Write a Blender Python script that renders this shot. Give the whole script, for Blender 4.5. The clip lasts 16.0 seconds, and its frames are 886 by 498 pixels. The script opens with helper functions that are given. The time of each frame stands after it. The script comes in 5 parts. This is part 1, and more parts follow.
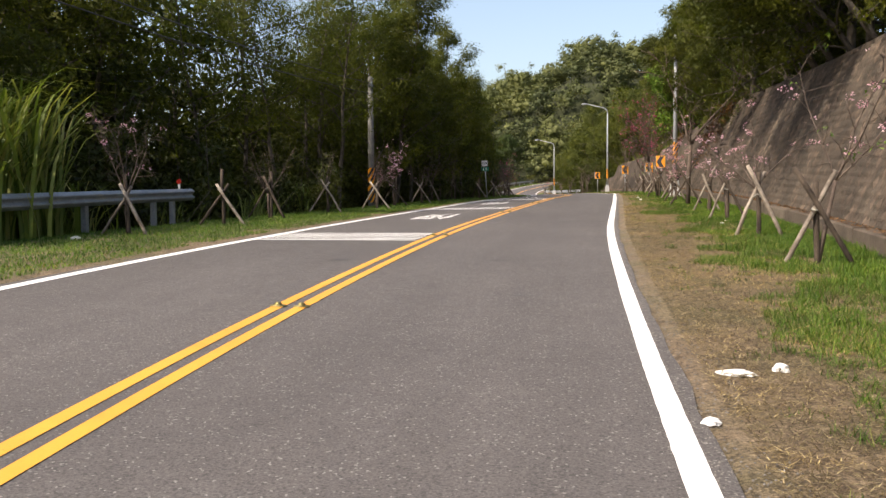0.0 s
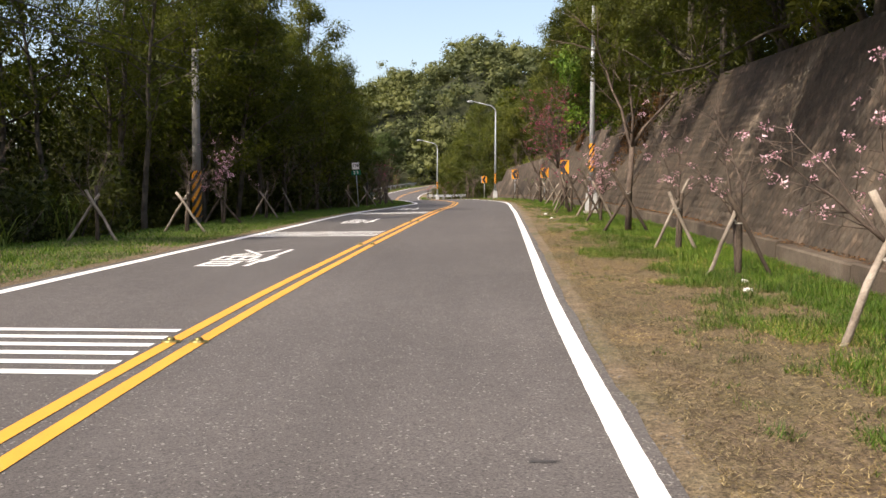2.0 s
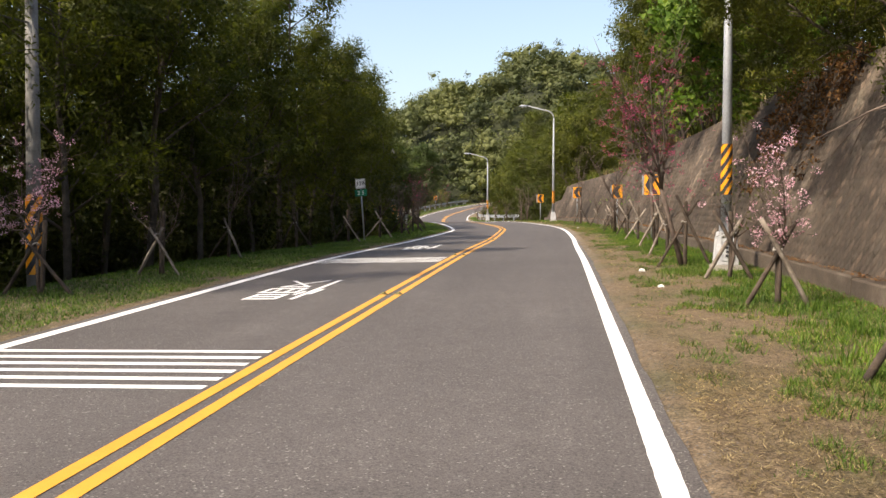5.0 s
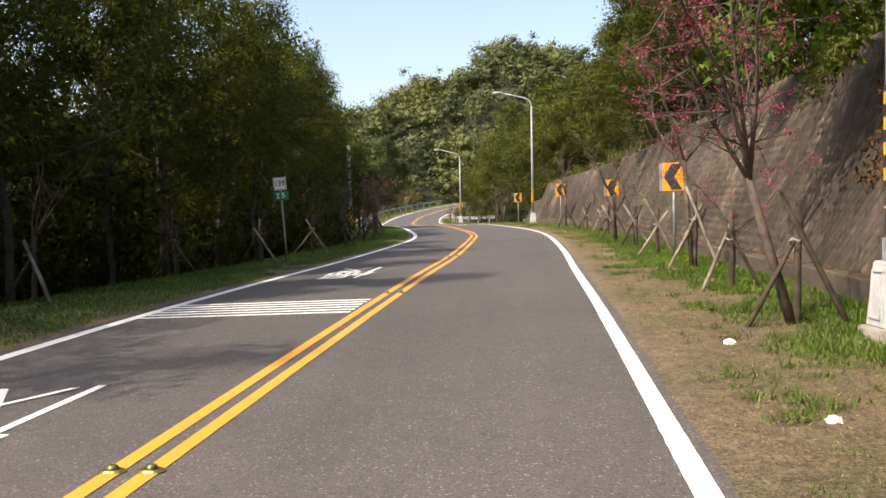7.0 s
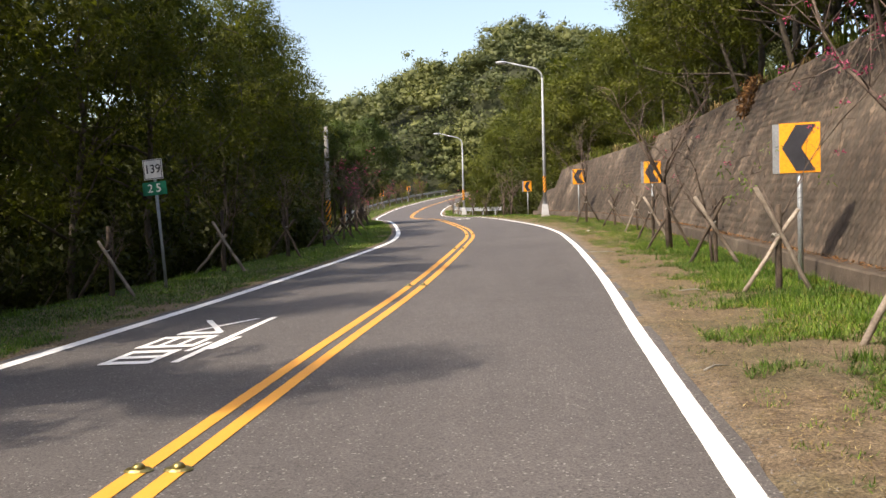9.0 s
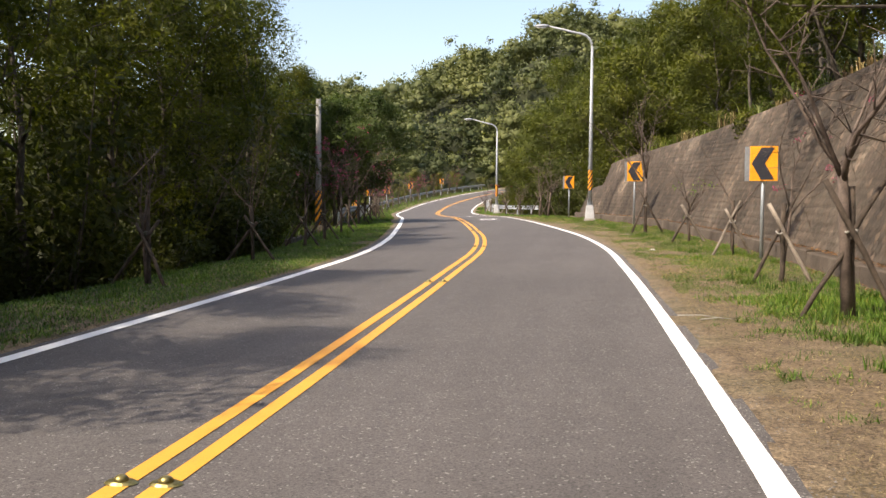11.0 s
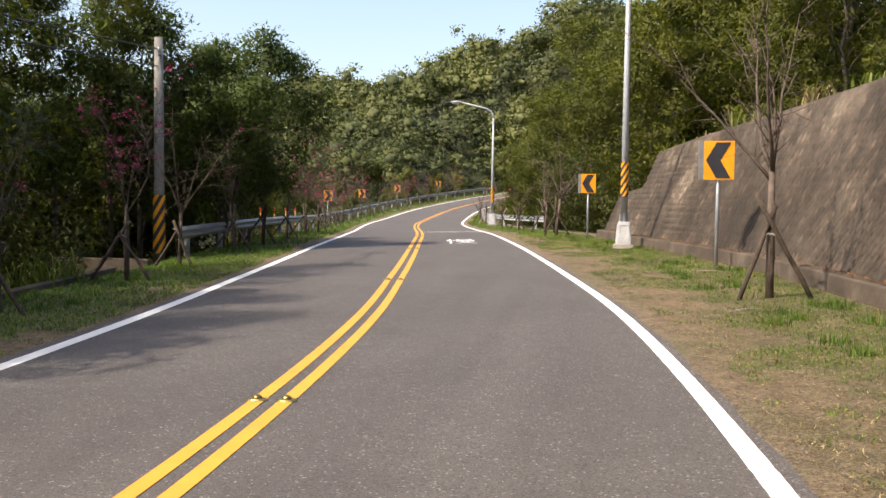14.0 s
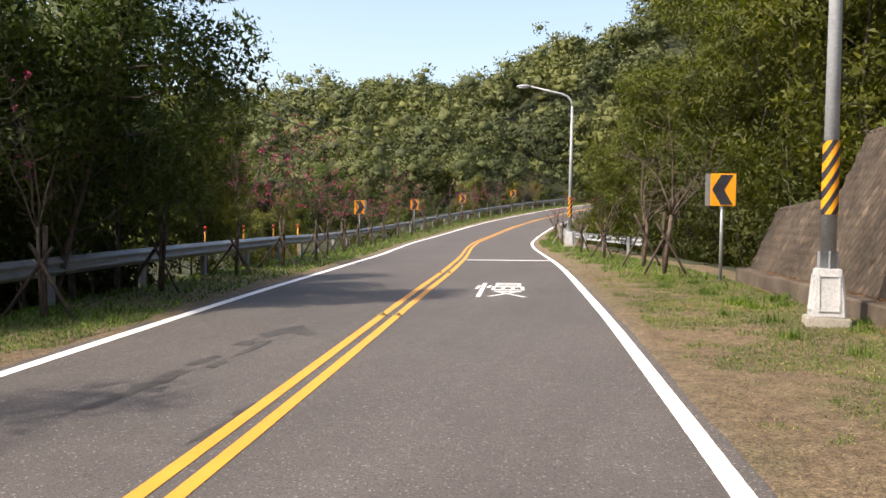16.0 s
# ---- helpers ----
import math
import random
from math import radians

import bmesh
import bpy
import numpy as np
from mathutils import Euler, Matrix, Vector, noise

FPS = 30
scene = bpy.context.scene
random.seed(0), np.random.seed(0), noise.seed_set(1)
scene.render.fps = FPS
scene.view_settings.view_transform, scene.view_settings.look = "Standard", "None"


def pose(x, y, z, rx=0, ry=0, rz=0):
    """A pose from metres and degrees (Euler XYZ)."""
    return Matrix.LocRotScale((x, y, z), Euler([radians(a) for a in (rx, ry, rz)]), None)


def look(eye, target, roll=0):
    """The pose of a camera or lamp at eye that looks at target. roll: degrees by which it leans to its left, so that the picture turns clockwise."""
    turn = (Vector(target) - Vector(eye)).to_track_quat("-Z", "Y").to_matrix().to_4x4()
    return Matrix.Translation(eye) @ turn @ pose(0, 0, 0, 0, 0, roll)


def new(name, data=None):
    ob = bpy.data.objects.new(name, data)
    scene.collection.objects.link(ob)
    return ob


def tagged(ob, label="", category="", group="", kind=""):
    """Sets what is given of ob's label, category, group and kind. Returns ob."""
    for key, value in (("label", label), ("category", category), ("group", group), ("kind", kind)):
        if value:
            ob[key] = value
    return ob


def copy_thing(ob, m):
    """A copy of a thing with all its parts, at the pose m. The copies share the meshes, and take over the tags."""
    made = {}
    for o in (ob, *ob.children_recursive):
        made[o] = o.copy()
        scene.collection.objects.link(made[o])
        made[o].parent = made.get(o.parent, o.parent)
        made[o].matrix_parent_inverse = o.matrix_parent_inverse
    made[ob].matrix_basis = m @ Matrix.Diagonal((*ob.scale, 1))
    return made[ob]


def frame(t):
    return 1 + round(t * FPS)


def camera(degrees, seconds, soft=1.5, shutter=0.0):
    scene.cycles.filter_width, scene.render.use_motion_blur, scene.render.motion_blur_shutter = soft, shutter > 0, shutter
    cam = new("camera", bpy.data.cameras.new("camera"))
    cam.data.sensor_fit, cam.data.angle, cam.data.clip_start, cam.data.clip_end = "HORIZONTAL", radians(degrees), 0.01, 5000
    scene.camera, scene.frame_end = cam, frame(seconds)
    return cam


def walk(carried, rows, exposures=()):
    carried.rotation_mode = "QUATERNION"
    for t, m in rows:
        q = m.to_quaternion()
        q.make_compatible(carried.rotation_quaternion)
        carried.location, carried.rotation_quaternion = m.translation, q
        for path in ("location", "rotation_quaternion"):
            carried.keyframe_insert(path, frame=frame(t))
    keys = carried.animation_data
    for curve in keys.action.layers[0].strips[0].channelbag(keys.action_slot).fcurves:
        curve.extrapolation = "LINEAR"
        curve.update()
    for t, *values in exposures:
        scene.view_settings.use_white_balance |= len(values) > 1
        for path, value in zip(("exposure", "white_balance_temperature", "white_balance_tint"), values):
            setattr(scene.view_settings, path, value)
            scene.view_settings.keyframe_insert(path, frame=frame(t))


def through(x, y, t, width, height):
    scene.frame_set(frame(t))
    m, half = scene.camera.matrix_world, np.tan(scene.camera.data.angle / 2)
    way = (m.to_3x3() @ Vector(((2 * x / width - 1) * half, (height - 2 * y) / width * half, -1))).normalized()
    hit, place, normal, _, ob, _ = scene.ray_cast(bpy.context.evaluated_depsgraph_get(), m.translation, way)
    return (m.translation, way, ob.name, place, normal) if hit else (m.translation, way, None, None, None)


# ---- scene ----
cam = camera(53.2, 16.0)
METRES, EYE, TILT, LEAN, TURN = 80.0, 1.25, 0.0, 0.0, 9.5
ROWS = [
    (0, 0, 0, 0, 0.00, -2.83, 0.39),
    (0.5, 0.0016, 0.0302, 0.0019, -3.63, -2.80, -0.33),
    (1, 0.0051, 0.0589, 0.0036, -6.91, -2.92, 0.27),
    (1.5, 0.0091, 0.0872, 0.0052, -7.98, -3.21, 0.36),
    (2, 0.0134, 0.1145, 0.0069, -7.56, -2.82, -0.07),
    (2.5, 0.0182, 0.1421, 0.0087, -6.35, -2.21, 0.24),
    (3, 0.0236, 0.1692, 0.0101, -6.87, -1.72, 1.04),
    (3.5, 0.0294, 0.1968, 0.0116, -4.88, -2.09, 0.5),
    (4, 0.035, 0.2238, 0.0128, -3.84, -2.06, -0.19),
    (6.5, 0.0585, 0.3516, 0.0174, -4.28, -1.49, 0.64),
    (7, 0.0629, 0.3794, 0.0182, -5.24, -1.80, 1.11),
    (7.5, 0.067, 0.4071, 0.0192, -4.77, -1.63, 1.74),
    (8, 0.0723, 0.4358, 0.0197, -4.37, -1.65, 1.85),
    (8.5, 0.0782, 0.4653, 0.0206, -4.74, -2.18, 2.19),
    (9, 0.0843, 0.4943, 0.0214, -4.56, -2.48, 1.68),
    (11.5, 0.1156, 0.6528, 0.024, -1.46, -2.92, -0.49),
    (12, 0.1221, 0.6869, 0.0248, -1.56, -2.98, -0.32),
    (12.5, 0.1281, 0.7209, 0.0256, -1.14, -2.89, -0.6),
    (13, 0.1344, 0.756, 0.0263, -1.18, -2.74, -0.59),
    (13.5, 0.1398, 0.7922, 0.0272, -0.98, -2.53, -0.37),
    (14, 0.1448, 0.8294, 0.0277, -0.60, -2.61, -0.67),
    (14.5, 0.1497, 0.8677, 0.0284, -0.02, -2.15, -0.52),
    (15, 0.1535, 0.9058, 0.0288, 2.56, -2.31, -0.54),
    (15.5, 0.1574, 0.9447, 0.0297, 4.28, -1.94, -1.13),
    (16, 0.1607, 0.9856, 0.0311, 4.98, -2.02, -0.91),
]
walk(cam, [(t, pose(0, 0, EYE, TILT, LEAN, TURN) @ pose(METRES * x, METRES * y, METRES * z, 90 + pitch, roll, yaw)) for t, x, y, z, yaw, pitch, roll in ROWS], [(0.0, 0.38, 7200, 12), (3.0, 0.47, 7200, 12), (7.0, 0.56, 7200, 12), (11.0, 0.63, 7200, 12), (16.0, 0.58, 7200, 12)])

# ---- light ----
SUN_AZ, SUN_EL = radians(231), radians(50)      # compass-like: 0 = +y, clockwise
world = bpy.data.worlds.new("sky")
scene.world = world
world.use_nodes = True
wn = world.node_tree.nodes
sky = wn.new("ShaderNodeTexSky")
sky.sky_type, sky.sun_disc = "NISHITA", False
sky.sun_elevation, sky.sun_rotation = SUN_EL, SUN_AZ
sky.air_density, sky.dust_density, sky.ozone_density = 1.0, 3.0, 1.0
wn["Background"].inputs[1].default_value = 0.21
world.node_tree.links.new(sky.outputs[0], wn["Background"].inputs[0])
sun = new("sun", bpy.data.lights.new("sun", "SUN"))
sun.data.energy, sun.data.angle, sun.data.color = 4.3, radians(0.6), (1.0, 0.92, 0.80)
sun_dir = Vector((math.sin(SUN_AZ) * math.cos(SUN_EL), math.cos(SUN_AZ) * math.cos(SUN_EL), math.sin(SUN_EL)))
sun.matrix_world = look((0, 0, 80), Vector((0, 0, 80)) - sun_dir)


# ---- materials ----
def material(name, rough=0.8, metal=0.0):
    m = bpy.data.materials.new(name)
    m.use_nodes = True
    b = m.node_tree.nodes["Principled BSDF"]
    b.inputs["Roughness"].default_value, b.inputs["Metallic"].default_value = rough, metal
    return m, m.node_tree, b


def add(nt, kind, **inputs):
    n = nt.nodes.new(kind)
    for k, v in inputs.items():
        n.inputs[k.replace("_", " ")].default_value = v
    return n


def ramp(nt, fac, stops):
    r = nt.nodes.new("ShaderNodeValToRGB")
    e = r.color_ramp.elements
    while len(e) < len(stops):
        e.new(0.5)
    for s, (pos, col) in zip(e, stops):
        s.position, s.color = pos, (*col, 1)
    nt.links.new(fac, r.inputs[0])
    return r.outputs[0]


def coords(nt):
    g = nt.nodes.new("ShaderNodeNewGeometry")
    return g.outputs["Position"]


def tex(nt, vec, scale, detail=4, rough=0.6, kind="ShaderNodeTexNoise", out=0):
    n = add(nt, kind, Scale=scale)
    if kind == "ShaderNodeTexNoise":
        n.inputs["Detail"].default_value, n.inputs["Roughness"].default_value = detail, rough
    nt.links.new(vec, n.inputs["Vector"])
    return n.outputs[out]


def mixcol(nt, fac, a, b, mode="MIX"):
    n = nt.nodes.new("ShaderNodeMix")
    n.data_type, n.blend_type = "RGBA", mode
    for sock, v in ((n.inputs[0], fac), (n.inputs[6], a), (n.inputs[7], b)):
        if isinstance(v, (int, float)):
            sock.default_value = v
        elif isinstance(v, tuple):
            sock.default_value = (*v, 1)
        else:
            nt.links.new(v, sock)
    return n.outputs[2]


def bump(nt, b, height, strength=0.3, dist=0.01):
    n = add(nt, "ShaderNodeBump", Strength=strength, Distance=dist)
    nt.links.new(height, n.inputs["Height"])
    nt.links.new(n.outputs[0], b.inputs["Normal"])


def noisy(name, stops, scale=8.0, fine=60.0, rough=0.85, metal=0.0, bumps=0.3, dist=0.01, islands=False, objects=False):
    """A surface whose colour wanders between the stops at two scales."""
    m, nt, b = material(name, rough, metal)
    v = coords(nt)
    big, small = tex(nt, v, scale), tex(nt, v, fine)
    c = ramp(nt, big, stops)
    c = mixcol(nt, 0.35, c, ramp(nt, small, [(0.3, (0.25, 0.25, 0.25)), (0.7, (0.75, 0.75, 0.75))]), "OVERLAY")
    if islands or objects:
        if islands:
            r = nt.nodes.new("ShaderNodeNewGeometry").outputs["Random Per Island"]
        else:
            r = nt.nodes.new("ShaderNodeObjectInfo").outputs["Random"]
        c = mixcol(nt, 0.55, c, ramp(nt, r, [(0, (0.3, 0.3, 0.3)), (1, (0.7, 0.7, 0.7))]), "OVERLAY")
    nt.links.new(c, b.inputs["Base Color"])
    if bumps:
        bump(nt, b, small, bumps, dist)
    return m


def cells_to_tone(nt, colour):
    s = nt.nodes.new("ShaderNodeSeparateColor")
    nt.links.new(colour, s.inputs[0])
    return ramp(nt, s.outputs[0], [(0, (0.26, 0.30, 0.27)), (0.5, (0.48, 0.49, 0.42)), (1, (0.74, 0.70, 0.50))])


def leafy(name, stops, through=0.35, rough=0.55, patch=1.1, vary=0.5, petals=False):
    """Leaves: each its own shade, some light passes through."""
    m, nt, b = material(name, rough)
    g = nt.nodes.new("ShaderNodeNewGeometry")
    c = ramp(nt, g.outputs["Random Per Island"], stops)
    if not petals:
        o = nt.nodes.new("ShaderNodeObjectInfo")
        c = mixcol(nt, 0.5, c, ramp(nt, o.outputs["Random"], [(0, (0.36, 0.40, 0.34)), (0.5, (0.5, 0.5, 0.46)), (1, (0.62, 0.58, 0.42))]), "OVERLAY")
        cells = tex(nt, g.outputs["Position"], patch, kind="ShaderNodeTexVoronoi", out=1)
        c = mixcol(nt, vary, c, cells_to_tone(nt, cells), "OVERLAY")
        big = tex(nt, g.outputs["Position"], 0.5, 2)
        c = mixcol(nt, 0.5, c, ramp(nt, big, [(0.35, (0.34, 0.36, 0.34)), (0.65, (0.62, 0.60, 0.52))]), "OVERLAY")
    nt.links.new(c, b.inputs["Base Color"])
    b.inputs["Specular IOR Level"].default_value = 0.25
    t = nt.nodes.new("ShaderNodeBsdfTranslucent")
    nt.links.new(mixcol(nt, 1.0, c, (1.0, 0.7, 0.8) if petals else (0.9, 1.0, 0.45), "MULTIPLY"), t.inputs[0])
    s = add(nt, "ShaderNodeMixShader", Fac=through)
    nt.links.new(b.outputs[0], s.inputs[1])
    nt.links.new(t.outputs[0], s.inputs[2])
    nt.links.new(s.outputs[0], nt.nodes["Material Output"].inputs[0])
    return m


def asphalt_material():
    m, nt, b = material("asphalt", 0.82)
    v = coords(nt)
    grain = tex(nt, v, 75, 3, 0.75)
    stones = tex(nt, v, 55, 2, 0.5, "ShaderNodeTexVoronoi")
    wide = tex(nt, v, 0.35, 5, 0.6)
    c = ramp(nt, wide, [(0.3, (0.080, 0.072, 0.070)), (0.7, (0.106, 0.096, 0.093))])
    c = mixcol(nt, 0.6, c, ramp(nt, grain, [(0.34, (0.12, 0.12, 0.12)), (0.5, (0.46, 0.46, 0.46)), (0.68, (0.88, 0.87, 0.86))]), "OVERLAY")
    c = mixcol(nt, 0.5, c, ramp(nt, stones, [(0.0, (0.75, 0.75, 0.75)), (0.25, (0.5, 0.5, 0.5)), (0.8, (0.4, 0.4, 0.4))]), "OVERLAY")
    chips = tex(nt, v, 80, 2, 0.5, "ShaderNodeTexVoronoi", 1)
    lone = nt.nodes.new("ShaderNodeSeparateColor")
    nt.links.new(chips, lone.inputs[0])
    c = mixcol(nt, ramp(nt, lone.outputs[1], [(0.966, (0, 0, 0)), (0.974, (0.9, 0.9, 0.9))]), c, (0.23, 0.22, 0.21))
    c = mixcol(nt, ramp(nt, lone.outputs[0], [(0.80, (0, 0, 0)), (0.85, (0.6, 0.6, 0.6))]), c, (0.030, 0.028, 0.028))
    along = add(nt, "ShaderNodeMapping", Scale=(1.6, 0.10, 1.0))
    nt.links.new(v, along.inputs["Vector"])
    c = mixcol(nt, 0.35, c, ramp(nt, tex(nt, along.outputs[0], 1.0, 5, 0.65), [(0.34, (0.36, 0.355, 0.35)), (0.66, (0.60, 0.60, 0.60))]), "OVERLAY")
    c = mixcol(nt, 0.45, c, ramp(nt, tex(nt, v, 4.2, 5, 0.7), [(0.32, (0.40, 0.395, 0.39)), (0.68, (0.60, 0.60, 0.60))]), "OVERLAY")
    spots = tex(nt, v, 0.55, 6, 0.72)
    c = mixcol(nt, ramp(nt, spots, [(0.655, (0, 0, 0)), (0.70, (0.5, 0.5, 0.5))]), c, (0.040, 0.037, 0.037))
    nt.links.new(c, b.inputs["Base Color"])
    bump(nt, b, grain, 0.55, 0.007)
    return m


def paint_material(name, col, worn):
    m, nt, b = material(name, 0.6)
    v = coords(nt)
    c = mixcol(nt, ramp(nt, tex(nt, v, 45, 5, 0.75), [(0.60, (0, 0, 0)), (0.74, (1, 1, 1))]), col, worn)
    c = mixcol(nt, 0.4, c, ramp(nt, tex(nt, v, 1.6, 5, 0.7), [(0.3, (0.38, 0.37, 0.36)), (0.7, (0.6, 0.6, 0.6))]), "OVERLAY")
    nt.links.new(c, b.inputs["Base Color"])
    bump(nt, b, tex(nt, v, 130, 2), 0.3, 0.004)
    return m


def soil_material():
    """Ground: trodden dry strip, grassy soil and forest floor mixed by noise."""
    m, nt, b = material("soil", 0.95)
    v = coords(nt)
    wide, mid, fine = tex(nt, v, 0.7, 5), tex(nt, v, 5, 6, 0.7), tex(nt, v, 60, 4, 0.7)
    c = ramp(nt, mid, [(0.3, (0.115, 0.080, 0.050)), (0.5, (0.185, 0.136, 0.084)), (0.7, (0.26, 0.20, 0.13))])
    c = mixcol(nt, ramp(nt, wide, [(0.45, (0, 0, 0)), (0.7, (0.55, 0.55, 0.55))]), c, (0.07, 0.085, 0.025))
    c = mixcol(nt, 0.9, c, ramp(nt, tex(nt, v, 26, 5, 0.8), [(0.32, (0.16, 0.155, 0.15)), (0.68, (0.82, 0.81, 0.80))]), "OVERLAY")
    c = mixcol(nt, 0.9, c, ramp(nt, fine, [(0.32, (0.15, 0.15, 0.15)), (0.68, (0.85, 0.85, 0.85))]), "OVERLAY")
    nt.links.new(c, b.inputs["Base Color"])
    bump(nt, b, fine, 1.0, 0.03)
    return m


def wall_material():
    m, nt, b = material("weathered_concrete", 0.92)
    v = coords(nt)
    wide, mid, fine = tex(nt, v, 0.45, 6, 0.65), tex(nt, v, 3.5, 6, 0.7), tex(nt, v, 40, 4, 0.7)
    sc = add(nt, "ShaderNodeMapping", Scale=(0.1, 1.15, 0.22))
    nt.links.new(v, sc.inputs["Vector"])
    streak = tex(nt, sc.outputs[0], 1.0, 5, 0.65)
    c = ramp(nt, wide, [(0.3, (0.037, 0.028, 0.021)), (0.48, (0.062, 0.047, 0.036)), (0.60, (0.094, 0.073, 0.057)), (0.74, (0.21, 0.168, 0.132))])
    c = mixcol(nt, 0.5, c, ramp(nt, streak, [(0.34, (0.20, 0.19, 0.185)), (0.50, (0.46, 0.455, 0.45)), (0.62, (0.62, 0.61, 0.60)), (0.74, (0.82, 0.80, 0.78))]), "OVERLAY")
    c = mixcol(nt, 0.75, c, ramp(nt, mid, [(0.3, (0.24, 0.23, 0.22)), (0.7, (0.74, 0.73, 0.71))]), "OVERLAY")
    c = mixcol(nt, 0.5, c, ramp(nt, fine, [(0.3, (0.3, 0.3, 0.3)), (0.7, (0.7, 0.7, 0.7))]), "OVERLAY")
    o = nt.nodes.new("ShaderNodeObjectInfo").outputs["Random"]
    i = nt.nodes.new("ShaderNodeNewGeometry").outputs["Random Per Island"]
    c = mixcol(nt, 0.3, c, ramp(nt, o, [(0, (0.38, 0.38, 0.38)), (1, (0.62, 0.61, 0.6))]), "OVERLAY")
    c = mixcol(nt, 0.75, c, ramp(nt, i, [(0, (0.36, 0.40, 0.40)), (0.8, (0.52, 0.515, 0.51)), (0.92, (0.78, 0.76, 0.73)), (1, (0.95, 0.93, 0.90))]), "OVERLAY")
    nt.links.new(c, b.inputs["Base Color"])
    bump(nt, b, mid, 0.6, 0.03)
    return m


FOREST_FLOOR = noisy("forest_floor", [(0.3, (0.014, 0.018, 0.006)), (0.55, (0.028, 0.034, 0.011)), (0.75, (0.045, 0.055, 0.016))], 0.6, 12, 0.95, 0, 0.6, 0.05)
ASPHALT = asphalt_material()
WHITE = paint_material("white_road_paint", (0.80, 0.80, 0.79), (0.32, 0.31, 0.30))
YELLOW = paint_material("yellow_road_paint", (0.66, 0.31, 0.035), (0.28, 0.16, 0.05))
SOIL = soil_material()
CONCRETE = wall_material()
PALE_CONCRETE = noisy("pale_concrete", [(0.3, (0.26, 0.24, 0.21)), (0.7, (0.42, 0.39, 0.35))], 2, 40)
KERB_CONCRETE = noisy("stained_kerb_concrete", [(0.3, (0.045, 0.033, 0.024)), (0.55, (0.088, 0.067, 0.050)), (0.75, (0.15, 0.122, 0.095))], 1.3, 30, 0.95, 0, 0.6, 0.02)
STEEL = noisy("galvanised_steel", [(0.3, (0.24, 0.265, 0.29)), (0.7, (0.36, 0.385, 0.41))], 3, 30, 0.45, 0.55, 0.1)
LAMP_PAINT = noisy("pale_grey_lamp_paint", [(0.3, (0.26, 0.28, 0.31)), (0.7, (0.36, 0.38, 0.41))], 2, 30, 0.5, 0.1, 0.05)
WHITE_BASE = noisy("white_painted_base", [(0.3, (0.40, 0.41, 0.43)), (0.7, (0.54, 0.55, 0.56))], 3, 30, 0.6, 0, 0.1)
ORANGE = noisy("orange_sign_sheet", [(0.3, (0.80, 0.30, 0.012)), (0.7, (0.88, 0.38, 0.02))], 3, 40, 0.4, 0, 0.0)
BLACK = noisy("black_sign_sheet", [(0.3, (0.014, 0.015, 0.022)), (0.7, (0.030, 0.030, 0.040))], 3, 40, 0.5, 0, 0.0)
SIGN_WHITE = noisy("white_sign_sheet", [(0.3, (0.66, 0.67, 0.68)), (0.7, (0.78, 0.78, 0.78))], 3, 30, 0.45, 0, 0.0)
SIGN_GREEN = noisy("green_sign_sheet", [(0.3, (0.0, 0.15, 0.085)), (0.7, (0.005, 0.21, 0.12))], 3, 30, 0.45, 0, 0.0)
RED = noisy("red_reflector", [(0.3, (0.55, 0.03, 0.02)), (0.7, (0.7, 0.05, 0.03))], 5, 30, 0.3, 0, 0.0)
BARK = noisy("grey_brown_bark", [(0.3, (0.040, 0.032, 0.025)), (0.7, (0.115, 0.097, 0.078))], 4, 40, 0.95, 0, 0.8, 0.03)
CHERRY_BARK = noisy("cherry_bark", [(0.3, (0.05, 0.034, 0.027)), (0.7, (0.15, 0.112, 0.09))], 6, 50, 0.85, 0, 0.5, 0.01)
STAKE = noisy("weathered_stake_wood", [(0.3, (0.09, 0.068, 0.05)), (0.7, (0.36, 0.31, 0.26))], 3.5, 45, 0.95, 0, 0.7, 0.012, objects=True)
STAKE_DARK = noisy("dark_stake_wood", [(0.3, (0.022, 0.016, 0.012)), (0.7, (0.10, 0.074, 0.055))], 5, 45, 0.95, 0, 0.7, 0.012)
TIE = noisy("pale_tie_cord", [(0.3, (0.20, 0.19, 0.175)), (0.7, (0.36, 0.34, 0.31))], 8, 60, 0.9)
POLE_CONCRETE = noisy("grey_pole_concrete", [(0.3, (0.15, 0.145, 0.14)), (0.7, (0.25, 0.245, 0.235))], 2, 40, 0.85)
CABLE = noisy("black_cable", [(0.3, (0.01, 0.01, 0.01)), (0.7, (0.03, 0.03, 0.03))], 3, 30, 0.6, 0, 0.0)
PAPER = noisy("white_paper", [(0.3, (0.65, 0.65, 0.64)), (0.7, (0.82, 0.82, 0.82))], 9, 60, 0.8)
LEAF_DARK = leafy("acacia_leaves", [(0, (0.078, 0.089, 0.020)), (0.5, (0.092, 0.104, 0.024)), (1, (0.110, 0.122, 0.030))], 0.52, vary=0.7)
# Darker than the acacia leaves: shade under the wood is put into this colour.
LEAF_SHRUB_SHADED = leafy("shaded_undergrowth_leaves", [(0, (0.046, 0.056, 0.015)), (0.5, (0.056, 0.066, 0.018)), (1, (0.076, 0.084, 0.026))], 0.4, vary=0.7)
LEAF_BRIGHT = leafy("bright_broad_leaves", [(0, (0.06, 0.12, 0.02)), (0.6, (0.12, 0.21, 0.04)), (1, (0.24, 0.33, 0.08))])
LEAF_OLIVE = leafy("olive_leaves", [(0, (0.070, 0.081, 0.013)), (0.5, (0.077, 0.088, 0.015)), (1, (0.086, 0.096, 0.018))], 0.36, vary=0.7)
